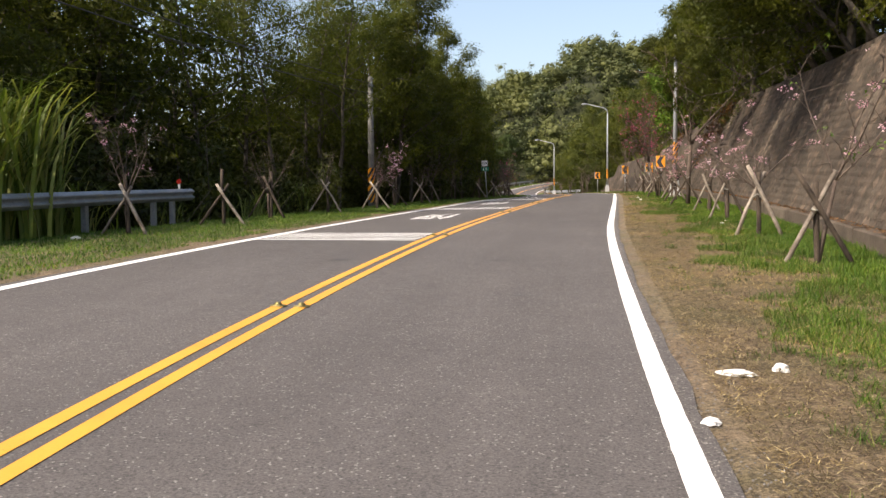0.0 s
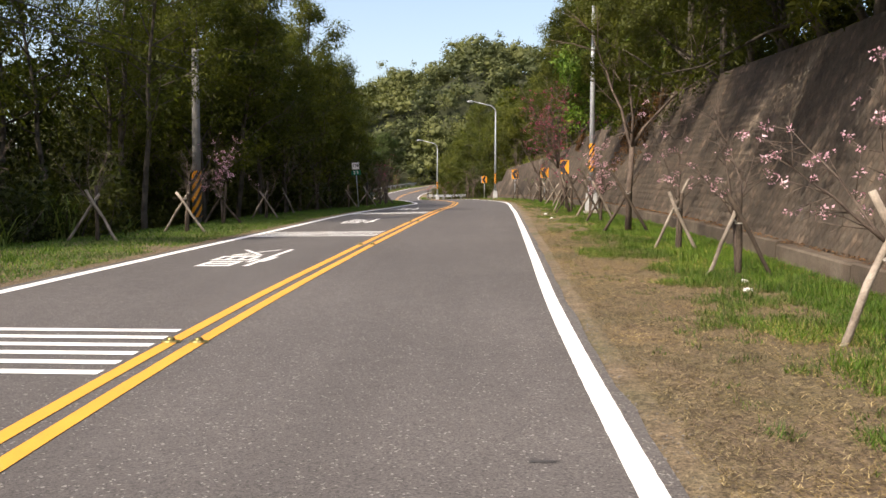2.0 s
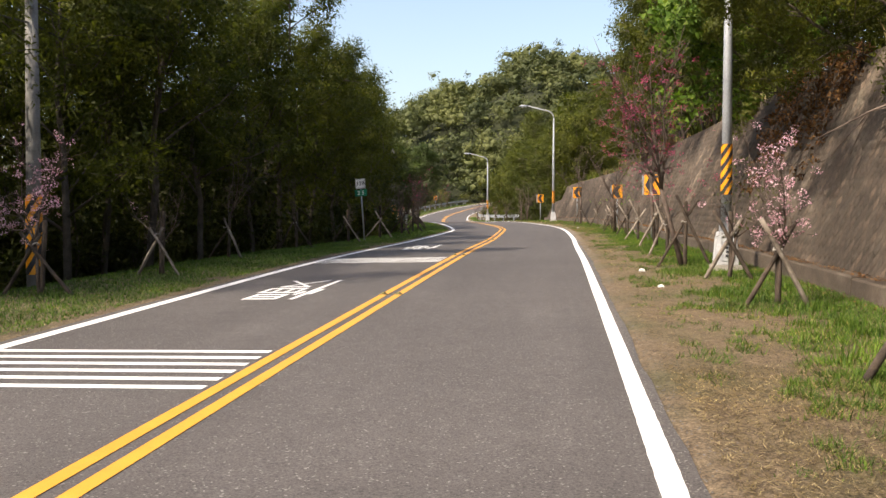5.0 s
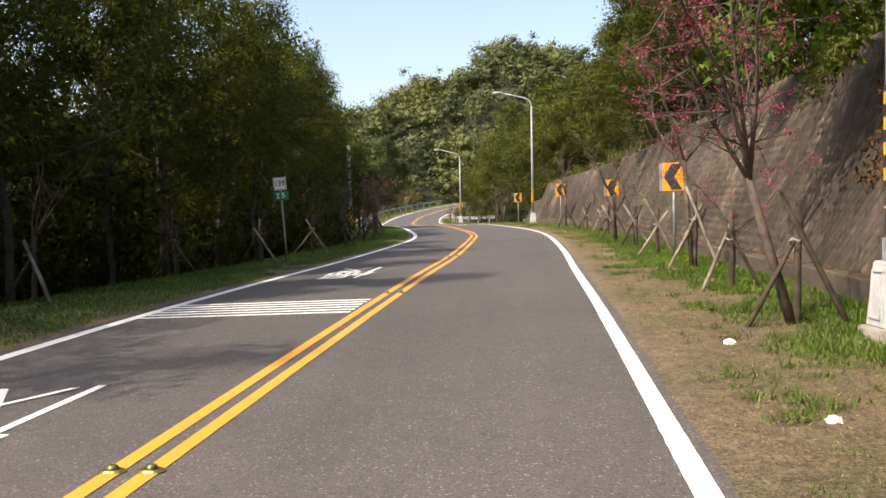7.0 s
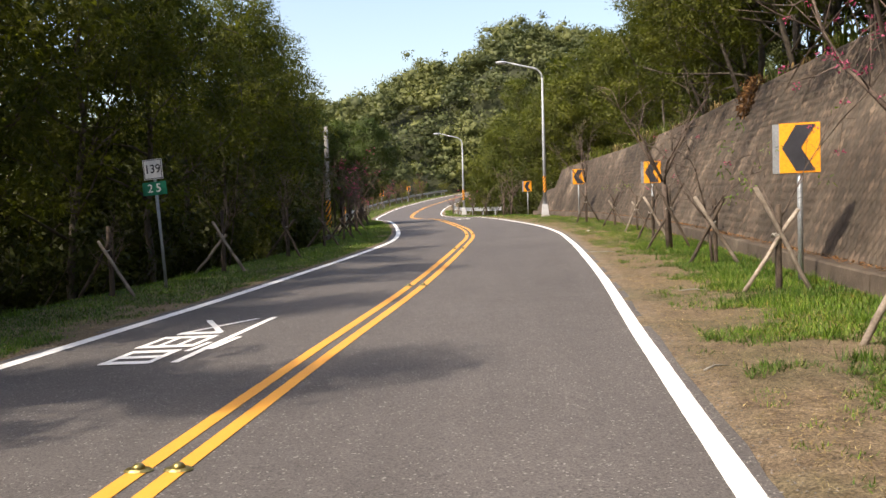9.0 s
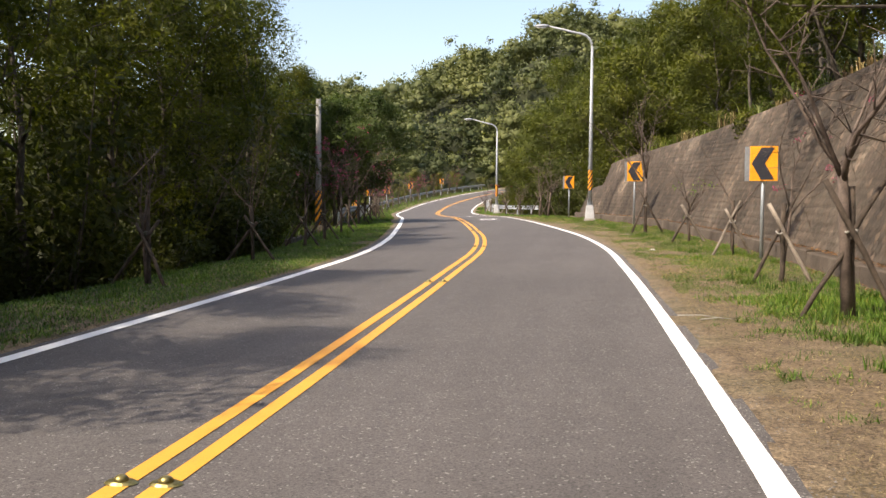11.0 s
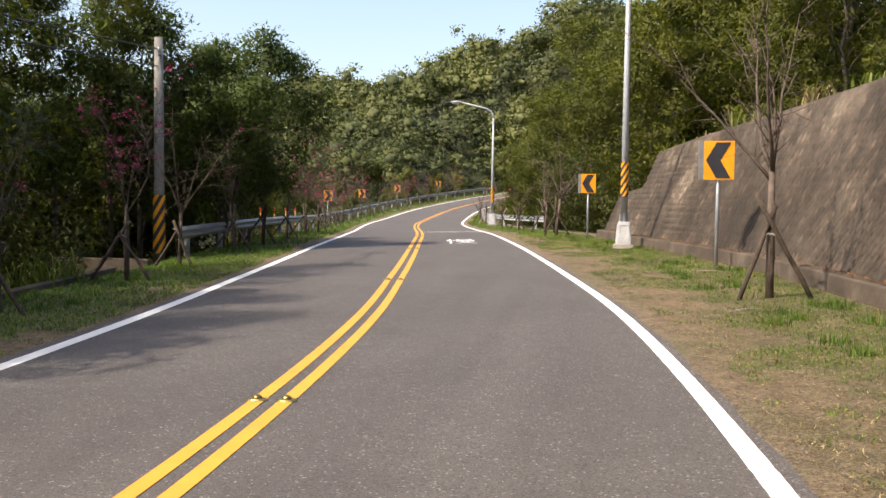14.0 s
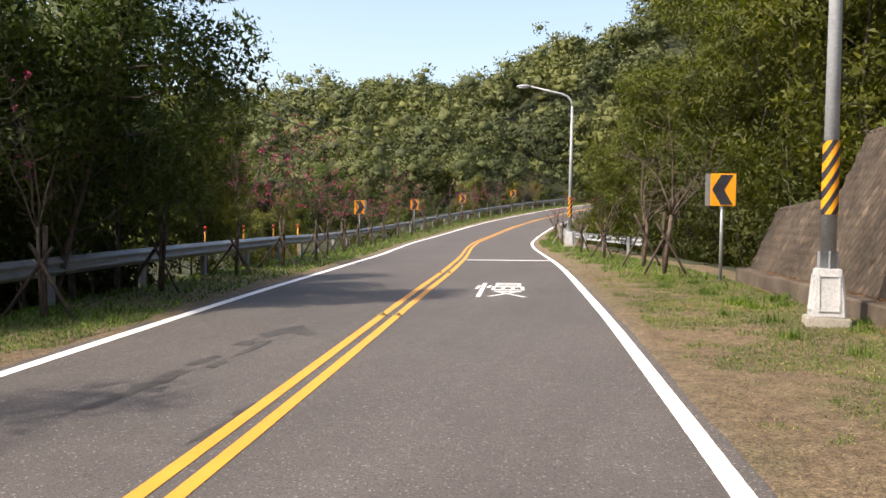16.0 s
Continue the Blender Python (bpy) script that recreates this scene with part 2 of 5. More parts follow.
LEAF_MID = leafy("fresh_leaves", [(0, (0.058, 0.086, 0.022)), (0.5, (0.068, 0.098, 0.025)), (1, (0.080, 0.110, 0.030))], 0.3)
LEAF_YELLOW = leafy("yellow_green_leaves", [(0, (0.085, 0.092, 0.024)), (0.5, (0.12, 0.125, 0.034)), (1, (0.16, 0.155, 0.048))], 0.3)
# Greyed and paled: distance haze is mixed into the hill leaf colour.
LEAF_FAR_HAZE = leafy("hazy_hill_leaves", [(0, (0.100, 0.114, 0.054)), (0.5, (0.108, 0.122, 0.058)), (1, (0.118, 0.131, 0.063))], 0.25, 0.6, 0.16, 0.8)
GRASS = leafy("green_grass", [(0, (0.034, 0.074, 0.012)), (0.5, (0.076, 0.148, 0.021)), (0.92, (0.15, 0.24, 0.042)), (1, (0.30, 0.26, 0.11))], 0.3)
DRY = leafy("dry_grass", [(0, (0.045, 0.028, 0.016)), (0.35, (0.14, 0.098, 0.056)), (0.8, (0.30, 0.225, 0.135)), (1, (0.62, 0.50, 0.33))], 0.2, 0.9)
REED = leafy("reed_blades", [(0, (0.07, 0.11, 0.02)), (0.6, (0.17, 0.22, 0.06)), (1, (0.34, 0.32, 0.14))], 0.35)
PINK_PALE = leafy("pale_pink_petals", [(0, (0.58, 0.28, 0.37)), (0.5, (0.76, 0.48, 0.56)), (1, (0.88, 0.70, 0.75))], 0.3, petals=True)
PINK_DEEP = leafy("deep_pink_petals", [(0, (0.20, 0.02, 0.06)), (0.5, (0.38, 0.05, 0.13)), (1, (0.58, 0.15, 0.27))], 0.3, petals=True)


# ---- the road's line in plan and height ----
def curve(ys, vs):
    """A smooth function through the values vs at ys."""
    ys, vs = np.array(ys, float), np.array(vs, float)
    slope = np.gradient(vs, ys)

    def f(y):
        y = np.asarray(y, float)
        i = np.clip(np.searchsorted(ys, y) - 1, 0, len(ys) - 2)
        h = ys[i + 1] - ys[i]
        t = (y - ys[i]) / h
        inner = np.clip(t, 0, 1)
        a, b = 2 * inner**3 - 3 * inner**2 + 1, inner**3 - 2 * inner**2 + inner
        c, d = 1 - a, inner**3 - inner**2
        v = a * vs[i] + b * h * slope[i] + c * vs[i + 1] + d * h * slope[i + 1]
        return v + np.where(t < 0, (y - ys[0]) * slope[0], 0) + np.where(t > 1, (y - ys[-1]) * slope[-1], 0)
    return f


road_z = curve([-6, 4, 14, 24, 34, 44, 54, 64, 74, 84, 94, 104, 114, 124, 134, 144, 154, 164, 174, 184, 194, 204], [-0.48, 0.11, 0.59, 0.96, 1.27, 1.55, 1.75, 1.92, 2.03, 2.20, 2.34, 2.38, 2.33, 2.40, 2.65, 3.08, 3.64, 4.23, 4.84, 5.45, 6.07, 6.68])
centre = curve([-6, 0, 6, 12, 18, 24, 30, 36, 42, 48, 54, 60, 66, 72, 78, 84, 90, 96, 102, 108, 114, 120, 126, 132, 138, 144, 150, 156, 162, 168, 174, 180, 186, 192, 198, 204], [-2.24, -2.49, -2.74, -2.82, -2.77, -2.59, -2.39, -2.19, -1.99, -1.80, -1.58, -1.52, -1.55, -1.68, -2.16, -2.99, -3.91, -4.88, -5.88, -7.0, -8.2, -9.4, -10.4, -11.0, -11.4, -11.65, -11.6, -11.25, -10.72, -10.1, -9.3, -8.2, -6.8, -5.1, -3.0, -0.6])
lane_r = curve([-6, 6, 18, 30, 42, 54, 66, 78, 90, 102, 114, 126, 138, 150, 162, 174, 186, 198], [2.96, 3.16, 3.16, 3.14, 3.09, 3.00, 3.09, 3.22, 3.14, 3.03, 3.07, 3.02, 2.97, 2.97, 2.98, 3.01, 3.04, 3.07])
lane_l = curve([-6, 6, 18, 30, 42, 54, 66, 78, 90, 102, 114, 126, 138, 150, 162, 174, 186, 198], [3.88, 3.54, 3.18, 3.12, 3.24, 2.94, 2.67, 2.95, 3.06, 3.18, 3.34, 3.42, 3.44, 3.49, 3.50, 3.44, 3.35, 3.25])
crossfall = curve([-6, 40, 80, 120, 206], [-0.029, 0.018, 0.021, 0.017, 0.018])


verge_l = curve([-60, 0, 22, 34, 45, 56, 90, 260], [4.4, 4.4, 4.0, 3.5, 3.3, 2.7, 2.7, 2.7])


def on_road(u, y):
    """The place u metres right of the centre line."""
    x = float(centre(y)) + u
    return Vector((x, y, float(road_z(y)) + float(crossfall(y)) * u))


wall_x = curve([-30, 0, 13, 20, 30, 40, 50, 57, 68, 76, 80, 84, 88, 92, 96, 100, 106, 112, 120, 130, 142, 160, 204, 260], [3.7, 3.9, 4.1, 4.3, 4.5, 4.4, 4.35, 4.5, 4.8, 4.65, 4.35, 3.95, 3.25, 2.4, 1.7, 1.1, -0.2, -1.6, -3.8, -6.2, -7.2, -6.0, 4.5, 29])
WALL_LEAN, WALL_END, WING_END = 0.42, 96.2, 99.6
wall_h = curve([-60, 70, 78, 86, 91, 96, 260], [3.8, 3.8, 3.72, 3.4, 3.1, 2.8, 2.8])


def smooth(t):
    t = np.clip(t, 0, 1)
    return t * t * (3 - 2 * t)


crest = curve([-220, -110, -85, -65, -40, -33, -28, -23, -19, -13, -8, -3.5, 5.4, 12.4, 20, 40, 80, 220], [19, 20, 22, 24.5, 24.5, 25, 27.5, 32, 33, 33.5, 36, 39.5, 40.5, 39.5, 37, 34, 32, 30])


def height(x, y):
    """The ground's height anywhere (arrays)."""
    x, y = np.asarray(x, float), np.asarray(y, float)
    yy = np.clip(y, -60, 260)
    u = x - centre(yy)
    left, right = -(lane_l(yy) + verge_l(yy)), wall_x(yy) - centre(yy)
    base = road_z(yy) + crossfall(yy) * np.clip(u, left, right)
    dl, dr = np.maximum(left - u, 0), np.maximum(u - right, 0)
    z = base - 1.0 * smooth(dl / 2.2) - 2.5 * smooth((dl - 4) / 30)
    walled = 1 - smooth((y - 94.5) / 6)
    tall = wall_h(yy)
    top = smooth(dr / (WALL_LEAN * tall + 0.35)) * tall
    z = z + walled * (top + 0.30 * np.maximum(dr - 2, 0) * smooth((60 - dr) / 60)) + (1 - walled) * (-0.7 * smooth((dr - 1.5) / 2) + 0.28 * np.maximum(dr - 5, 0) * smooth((70 - dr) / 60))
    far = smooth((y - 165) / 100) * np.maximum(smooth((np.abs(u) - 10) / 24), smooth((y - 205) / 25))
    z = z + far * (crest(np.clip(x, -220, 220)) * (1 - 0.7 * smooth((y - 290) / 150)) - z)
    z = z + 40 * np.exp(-((x - 170) / 90) ** 2 - ((y - 150) / 160) ** 2) * smooth((dr - 20) / 60)
    return z


# ---- building helpers ----
def mesh_of(name, verts, faces, mat, normals=None):
    me = bpy.data.meshes.new(name)
    if isinstance(verts, np.ndarray):
        n, k = faces.shape
        me.vertices.add(len(verts))
        me.vertices.foreach_set("co", np.ascontiguousarray(verts, np.float32).ravel())
        me.loops.add(n * k)
        me.loops.foreach_set("vertex_index", np.ascontiguousarray(faces, np.int32).ravel())
        me.polygons.add(n)
        me.polygons.foreach_set("loop_start", np.arange(0, n * k, k, dtype=np.int32))
        me.update(calc_edges=True)
    else:
        me.from_pydata([tuple(v) for v in verts], [], faces)
        me.update()
    me.materials.append(mat)
    if normals is not None:
        me.polygons.foreach_set("use_smooth", np.ones(len(me.polygons), bool))
        me.normals_split_custom_set_from_vertices(normals)
    return me


def piece(name, me, parent=None, label="", m=None):
    ob = new(name, me)
    if parent is not None:
        ob.parent = parent
    if m is not None:
        ob.matrix_basis = m
    return tagged(ob, label)


def part(name, bm, mat, parent=None, label="", shade=False):
    me = bpy.data.meshes.new(name)
    bm.to_mesh(me)
    bm.free()
    me.materials.append(mat)
    if shade:
        for p in me.polygons:
            p.use_smooth = True
    return piece(name, me, parent, label)


def box(sx, sy, sz, at=(0, 0, 0), bevel=0.0, m=None):
    bm = bmesh.new()
    bmesh.ops.create_cube(bm, size=1, matrix=Matrix.Translation(at) @ Matrix.Diagonal((sx, sy, sz, 1)))
    if bevel:
        bmesh.ops.bevel(bm, geom=bm.edges[:], offset=bevel, segments=2, affect="EDGES")
    if m is not None:
        bm.transform(m)
    return bm


def tube(points, radii, sides=8, caps=True):
    """A tapered tube along points."""
    bm = bmesh.new()
    rings = []
    pts = [Vector(p) for p in points]
    for i, p in enumerate(pts):
        d = (pts[min(i + 1, len(pts) - 1)] - pts[max(i - 1, 0)]).normalized()
        a = d.cross(Vector((0.31, 0.87, 0.12)) if abs(d.z) > 0.5 else Vector((0, 0, 1))).normalized()
        b = d.cross(a)
        r = radii[i] if hasattr(radii, "__len__") else radii
        rings.append([bm.verts.new(p + (a * math.cos(k * 2 * math.pi / sides) + b * math.sin(k * 2 * math.pi / sides)) * r) for k in range(sides)])
    for r0, r1 in zip(rings, rings[1:]):
        for k in range(sides):
            bm.faces.new((r0[k], r0[(k + 1) % sides], r1[(k + 1) % sides], r1[k])).smooth = True
    if caps:
        bm.faces.new(rings[0][::-1])
        bm.faces.new(rings[-1])
    bmesh.ops.recalc_face_normals(bm, faces=bm.faces[:])
    return bm


def join(*bms):
    out = bmesh.new()
    for b in bms:
        me = bpy.data.meshes.new("t")
        b.to_mesh(me)
        b.free()
        out.from_mesh(me)
        bpy.data.meshes.remove(me)
    return out


def thing(name, label, category, group="", m=None):
    ob = new(name)
    ob.empty_display_size = 0.2
    if m is not None:
        ob.matrix_basis = m
    return tagged(ob, label, category, group)


def structure(ob, label="", category=""):
    return tagged(ob, label, category, "", "structure")


def blades(rng, base, length, width, lean, low=0.1):
    """One pointed triangle at each place of base: (verts, faces)."""
    n = len(base)
    az, ln = rng.uniform(0, 2 * np.pi, n), length * rng.uniform(0.55, 1.25, n)
    tilt = lean * rng.uniform(low, 1, n)
    d = np.stack([np.cos(az) * np.sin(tilt), np.sin(az) * np.sin(tilt), np.cos(tilt)], 1)
    s = np.stack([-np.sin(az), np.cos(az), np.zeros(n)], 1) * (width * 0.5)
    v = np.stack([base - s, base + s, base + d * ln[:, None]], 1).reshape(-1, 3)
    return v, np.arange(3 * n).reshape(n, 3)


def sprays(rng, centres, radii, count, length, width, droop=0.3, core=None, jitter=0.2, shell=(0.15, 1.0)):
    """Leaves scattered through clumps: pointed triangles whose shading follows the clump's round form."""
    pick = rng.choice(len(centres), count, p=radii**2 / np.sum(radii**2))
    d = rng.normal(size=(count, 3))
    d /= np.linalg.norm(d, axis=1)[:, None]
    r = radii[pick] * rng.uniform(*shell, count) ** 0.45
    base = centres[pick] + d * r[:, None] * np.array([1, 1, 0.7])
    way = d * 0.8 + rng.normal(size=(count, 3)) * 0.75 - np.array([0, 0, droop])
    way /= np.linalg.norm(way, axis=1)[:, None]
    side = np.cross(way, rng.normal(size=(count, 3)))
    side /= np.linalg.norm(side, axis=1)[:, None]
    ln, w = length * rng.uniform(0.5, 1.4, count), width * rng.uniform(0.6, 1.3, count)
    half = side * (w * 0.5)[:, None]
    mid = centres.mean(0) if core is None else core[pick]
    out = base - mid
    out /= np.linalg.norm(out, axis=1)[:, None] + 1e-6
    nrm = 0.6 * d + 0.5 * out + jitter * rng.normal(size=(count, 3)) + np.array([0, 0, 0.12])
    nrm /= np.linalg.norm(nrm, axis=1)[:, None] + 1e-6
    tip = base + way * ln[:, None]
    flip = np.sum(np.cross(tip - base, half) * nrm, 1) < 0
    half[flip] *= -1
    v = np.stack([base - half, tip, base + half], 1).reshape(-1, 3)
    return v, np.arange(3 * count).reshape(count, 3), np.repeat(nrm, 3, 0)


_a, _b = 0.5257, 0.8507
ICO = np.array([(-_a, _b, 0), (_a, _b, 0), (-_a, -_b, 0), (_a, -_b, 0), (0, -_a, _b), (0, _a, _b), (0, -_a, -_b), (0, _a, -_b), (_b, 0, -_a), (_b, 0, _a), (-_b, 0, -_a), (-_b, 0, _a)])
ICO_TRI = np.array([(0, 11, 5), (0, 5, 1), (0, 1, 7), (0, 7, 10), (0, 10, 11), (1, 5, 9), (5, 11, 4), (11, 10, 2), (10, 7, 6), (7, 1, 8), (3, 9, 4), (3, 4, 2), (3, 2, 6), (3, 6, 8), (3, 8, 9), (4, 9, 5), (2, 4, 11), (6, 2, 10), (8, 6, 7), (9, 8, 1)])


def cores(rng, centres, radii, mid):
    """The dense inside of leaf clumps: small ragged lumps."""
    k = len(centres)
    v = (centres[:, None] + ICO[None] * rng.uniform(0.45, 1.3, (k, 12, 1)) * radii[:, None, None] * np.array([1, 1, 0.75])).reshape(-1, 3)
    out = (centres - mid) / (np.linalg.norm(centres - mid, axis=1)[:, None] + 1e-6)
    n = (ICO[None] * 0.8 + out[:, None] * 0.5).reshape(-1, 3)
    n /= np.linalg.norm(n, axis=1)[:, None] + 1e-6
    return v, (ICO_TRI[None] + 12 * np.arange(k)[:, None, None]).reshape(-1, 3), n


# ---- ground, road, markings ----
def build_ground():
    ys = np.concatenate([np.arange(-60, -12, 6.0), np.arange(-12, 130, 0.5), np.arange(130, 240, 2.0), np.arange(240, 300, 4.0), np.arange(300, 620, 10.0), np.array([620, 700, 850, 1100, 1500, 2200])])
    us = np.concatenate([-np.array([1500, 900, 600, 450, 360, 300, 260, 220, 190, 160, 140, 120, 100, 92, 84, 76, 70, 64, 58, 53, 48, 43, 38, 34, 30, 26, 22, 19, 17, 15, 13.5, 12.2, 11]), np.arange(-10.4, 9.0, 0.3), np.array([9.5, 10.5, 12, 14, 17, 20, 24, 28, 34, 40, 48, 58, 70, 85, 100, 120, 140, 170, 200, 250, 300, 400, 600, 900, 1500])])
    Y, U = np.meshgrid(ys, us, indexing="ij")
    yy = np.clip(Y, -60, 260)
    X = centre(yy) + U
    Z = height(X, Y)
    inside = (U > -(lane_l(yy) + 0.12)) & (U < lane_r(yy) + 0.06) & (Y < 212)
    rough = np.array([noise.noise(Vector((x * 1.7, y * 1.7, 0))) for x, y in zip(X.ravel(), Y.ravel())]).reshape(X.shape)
    near = (np.abs(U) < 12) & (Y < 130)
    Z = Z + np.where(near, 0.022 * rough, 0) - np.where(inside, 0.06, 0.0)
    n, k = X.shape
    idx = np.arange(n * k).reshape(n, k)
    f = np.stack([idx[:-1, :-1], idx[:-1, 1:], idx[1:, 1:], idx[1:, :-1]], -1).reshape(-1, 4)
    me = mesh_of("ground", np.stack([X, Y, Z], -1).reshape(-1, 3), f, SOIL)
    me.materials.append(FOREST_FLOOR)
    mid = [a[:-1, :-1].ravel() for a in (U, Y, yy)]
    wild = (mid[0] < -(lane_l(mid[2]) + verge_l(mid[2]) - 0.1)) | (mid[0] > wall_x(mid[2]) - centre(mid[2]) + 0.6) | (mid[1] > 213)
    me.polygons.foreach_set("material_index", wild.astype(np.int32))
    me.polygons.foreach_set("use_smooth", np.ones(len(me.polygons), bool))
    structure(new("ground", me), "dry brown soil and grass verge, rising to wooded hills", "ground")


def strip(name, u0, u1, y0, y1, lift, mat, label="", parent=None, step=0.5, thick=0.0):
    """A band along the road between the offsets u0(y) and u1(y)."""
    ys = np.arange(y0, y1 + 1e-6, step)
    cols = []
    for u in (u0, u1):
        uu = np.array([float(u(y)) for y in ys])
        cols.append(np.stack([centre(ys) + uu, ys, road_z(ys) + crossfall(ys) * uu + lift], 1))
    n = len(ys)
    v = np.concatenate(cols)
    i = np.arange(n - 1)
    f = np.stack([i, i + n, i + n + 1, i + 1], 1)
    return piece(name, mesh_of(name, v, f, mat), parent, label)


def edge_noise(seed):
    return lambda y: 0.006 * noise.noise(Vector((y * 7.1, seed, 0))) + 0.004 * noise.noise(Vector((y * 0.6, seed, 5)))


def build_road():
    ys = np.arange(-40, 212, 0.5)
    ts = np.linspace(0, 1, 15)
    wob = np.array([0.04 * noise.noise(Vector((y * 0.8, 3.3, 0))) + 0.03 * noise.noise(Vector((y * 4, 9.3, 0))) for y in ys])
    lo, hi = -(lane_l(ys) + 0.24) + wob, lane_r(ys) + 0.15 + wob[::-1]
    U = lo[:, None] + (hi - lo)[:, None] * ts[None]
    X, Y = centre(ys)[:, None] + U, np.repeat(ys[:, None], 15, 1)
    Z = road_z(ys)[:, None] + crossfall(ys)[:, None] * U
    n, k = X.shape
    idx = np.arange(n * k).reshape(n, k)
    f = np.stack([idx[:-1, :-1], idx[:-1, 1:], idx[1:, 1:], idx[1:, :-1]], -1).reshape(-1, 4)
    me = mesh_of("road", np.stack([X, Y, Z], -1).reshape(-1, 3), f, ASPHALT)
    road = structure(new("road", me), "worn grey asphalt two-lane mountain road with painted lines", "road")
    for p in me.polygons:
        p.use_smooth = True
    e = [edge_noise(s) for s in range(8)]
    strip("edge_line", lambda y: lane_r(y) - 0.078 + e[0](y), lambda y: lane_r(y) + 0.062 + e[1](y), -20, 211, 0.005, WHITE, "white edge line", road, 0.1)
    strip("edge_line", lambda y: -lane_l(y) - 0.09 + e[2](y), lambda y: -lane_l(y) + 0.09 + e[3](y), -20, 211, 0.005, WHITE, "white edge line", road, 0.1)
    strip("centre_line", lambda y: -0.17 + 0.4 * e[4](y), lambda y: -0.055 + 0.4 * e[5](y), -20, 211, 0.005, YELLOW, "yellow centre line", road, 0.25)
    strip("centre_line", lambda y: 0.055 + 0.4 * e[6](y), lambda y: 0.17 + 0.4 * e[7](y), -20, 211, 0.005, YELLOW, "yellow centre line", road, 0.25)
    return road


def bar_on_road(road, name, y, u0, u1, width, label):
    us = np.linspace(u0, u1, 8)
    v = []
    for s in (-0.5, 0.5):
        for u in us:
            p = on_road(u, y + s * width)
            v.append((p.x, p.y, p.z + 0.006))
    f = [(i, i + 1, i + 9, i + 8) for i in range(7)]
    piece(name, mesh_of(name, v, f, WHITE), road, label)


def slow_character(road, u, y, turned):
    """The painted character for slow, about one metre by three."""
    strokes = [((0.13, 0.0), (0.13, 1.0), 0.085), ((0.015, 0.52), (0.05, 0.78), 0.07), ((0.235, 0.62), (0.27, 0.80), 0.07),
               ((0.40, 0.76), (0.40, 1.0), 0.075), ((0.86, 0.76), (0.86, 1.0), 0.075), ((0.37, 0.985), (0.895, 0.985), 0.05), ((0.37, 0.885), (0.895, 0.885), 0.045), ((0.37, 0.78), (0.895, 0.78), 0.05),
               ((0.35, 0.47), (0.35, 0.70), 0.07), ((0.54, 0.47), (0.54, 0.70), 0.065), ((0.74, 0.47), (0.74, 0.70), 0.065), ((0.93, 0.47), (0.93, 0.70), 0.07), ((0.32, 0.685), (0.965, 0.685), 0.05), ((0.32, 0.485), (0.965, 0.485), 0.05),
               ((0.37, 0.385), (0.90, 0.385), 0.055), ((0.86, 0.38), (0.32, 0.03), 0.085), ((0.42, 0.37), (0.98, 0.02), 0.085)]
    W, H = 0.98, 3.0
    v, f = [], []
    for (x0, y0), (x1, y1), w in strokes:
        if abs(y1 - y0) < 1e-6:
            q = [(x0, y0 - w / 2), (x1, y0 - w / 2), (x1, y0 + w / 2), (x0, y0 + w / 2)]
        else:
            q = [(x0 - w / 2, y0), (x0 + w / 2, y0), (x1 + w / 2, y1), (x1 - w / 2, y1)]
        base = len(v)
        for a, b in q:
            a, b = (a - 0.5) * W, (b - 0.5) * H
            if turned:
                a, b = -a, -b
            p = on_road(u + a, y + b)
            v.append((p.x, p.y, p.z + 0.006 + 0.0006 * (base % 7)))
        f.append((base, base + 1, base + 2, base + 3))
    piece("slow_character", mesh_of("slow_character", v, f, WHITE), road, "painted character for slow")


build_ground()
ROAD = build_road()
for y0, gap in ((15.2, 0.32), (29.0, 0.32), (42.5, 0.29)):
    for i in range(6):
        y = y0 + gap * i
        bar_on_road(ROAD, "rumble_bar", y, -float(lane_l(y)) + 0.1, -0.22, 0.13, "white rumble bar")
for u, y in ((-1.55, 23.7), (-1.75, 36.5), (-1.7, 49.6)):
    slow_character(ROAD, u, y, True)
slow_character(ROAD, 1.5, 96.4, False)
bar_on_road(ROAD, "stop_bar", 108.2, 0.2, float(lane_r(108.2)) - 0.1, 0.45, "white bar across the lane")


# ---- retaining wall ----
def wall_point(y, h, out=0.0):
    x0 = float(wall_x(y))
    z0 = float(height(x0 - 0.02, y))
    return Vector((x0 + WALL_LEAN * h - out, y, z0 + h))


def wall_top(y):
    """Height of the wall's top over its foot."""
    return float(wall_h(y)) + 0.07 * math.sin(y * 0.21) if y < WALL_END else 1.75 - 0.05 * (y - WALL_END)


def wall_body(name, y0, y1, label):
    ys = np.linspace(y0, y1, max(2, int(y1 - y0) + 1))
    v, f = [], []
    for y in ys:
        top = wall_top(min(y, y1 - 0.01) if y1 <= WALL_END else y)
        row = [wall_point(y, h, -0.012) for h in (-0.3, 0.0, top * 0.33, top * 0.66, top - 0.02)]
        row += [row[-1] + Vector((0.38, 0, 0.03)), row[0] + Vector((1.2, 0, 0))]
        v += row
    for i in range(len(ys) - 1):
        for j in range(7):
            a, b = i * 7 + j, i * 7 + (j + 1) % 7
            f.append((a, a + 7, b + 7, b))
    f += [tuple(range(7)), tuple(reversed(range((len(ys) - 1) * 7, len(ys) * 7)))]
    return structure(piece(name, mesh_of(name, v, f, CONCRETE)), label, "wall")


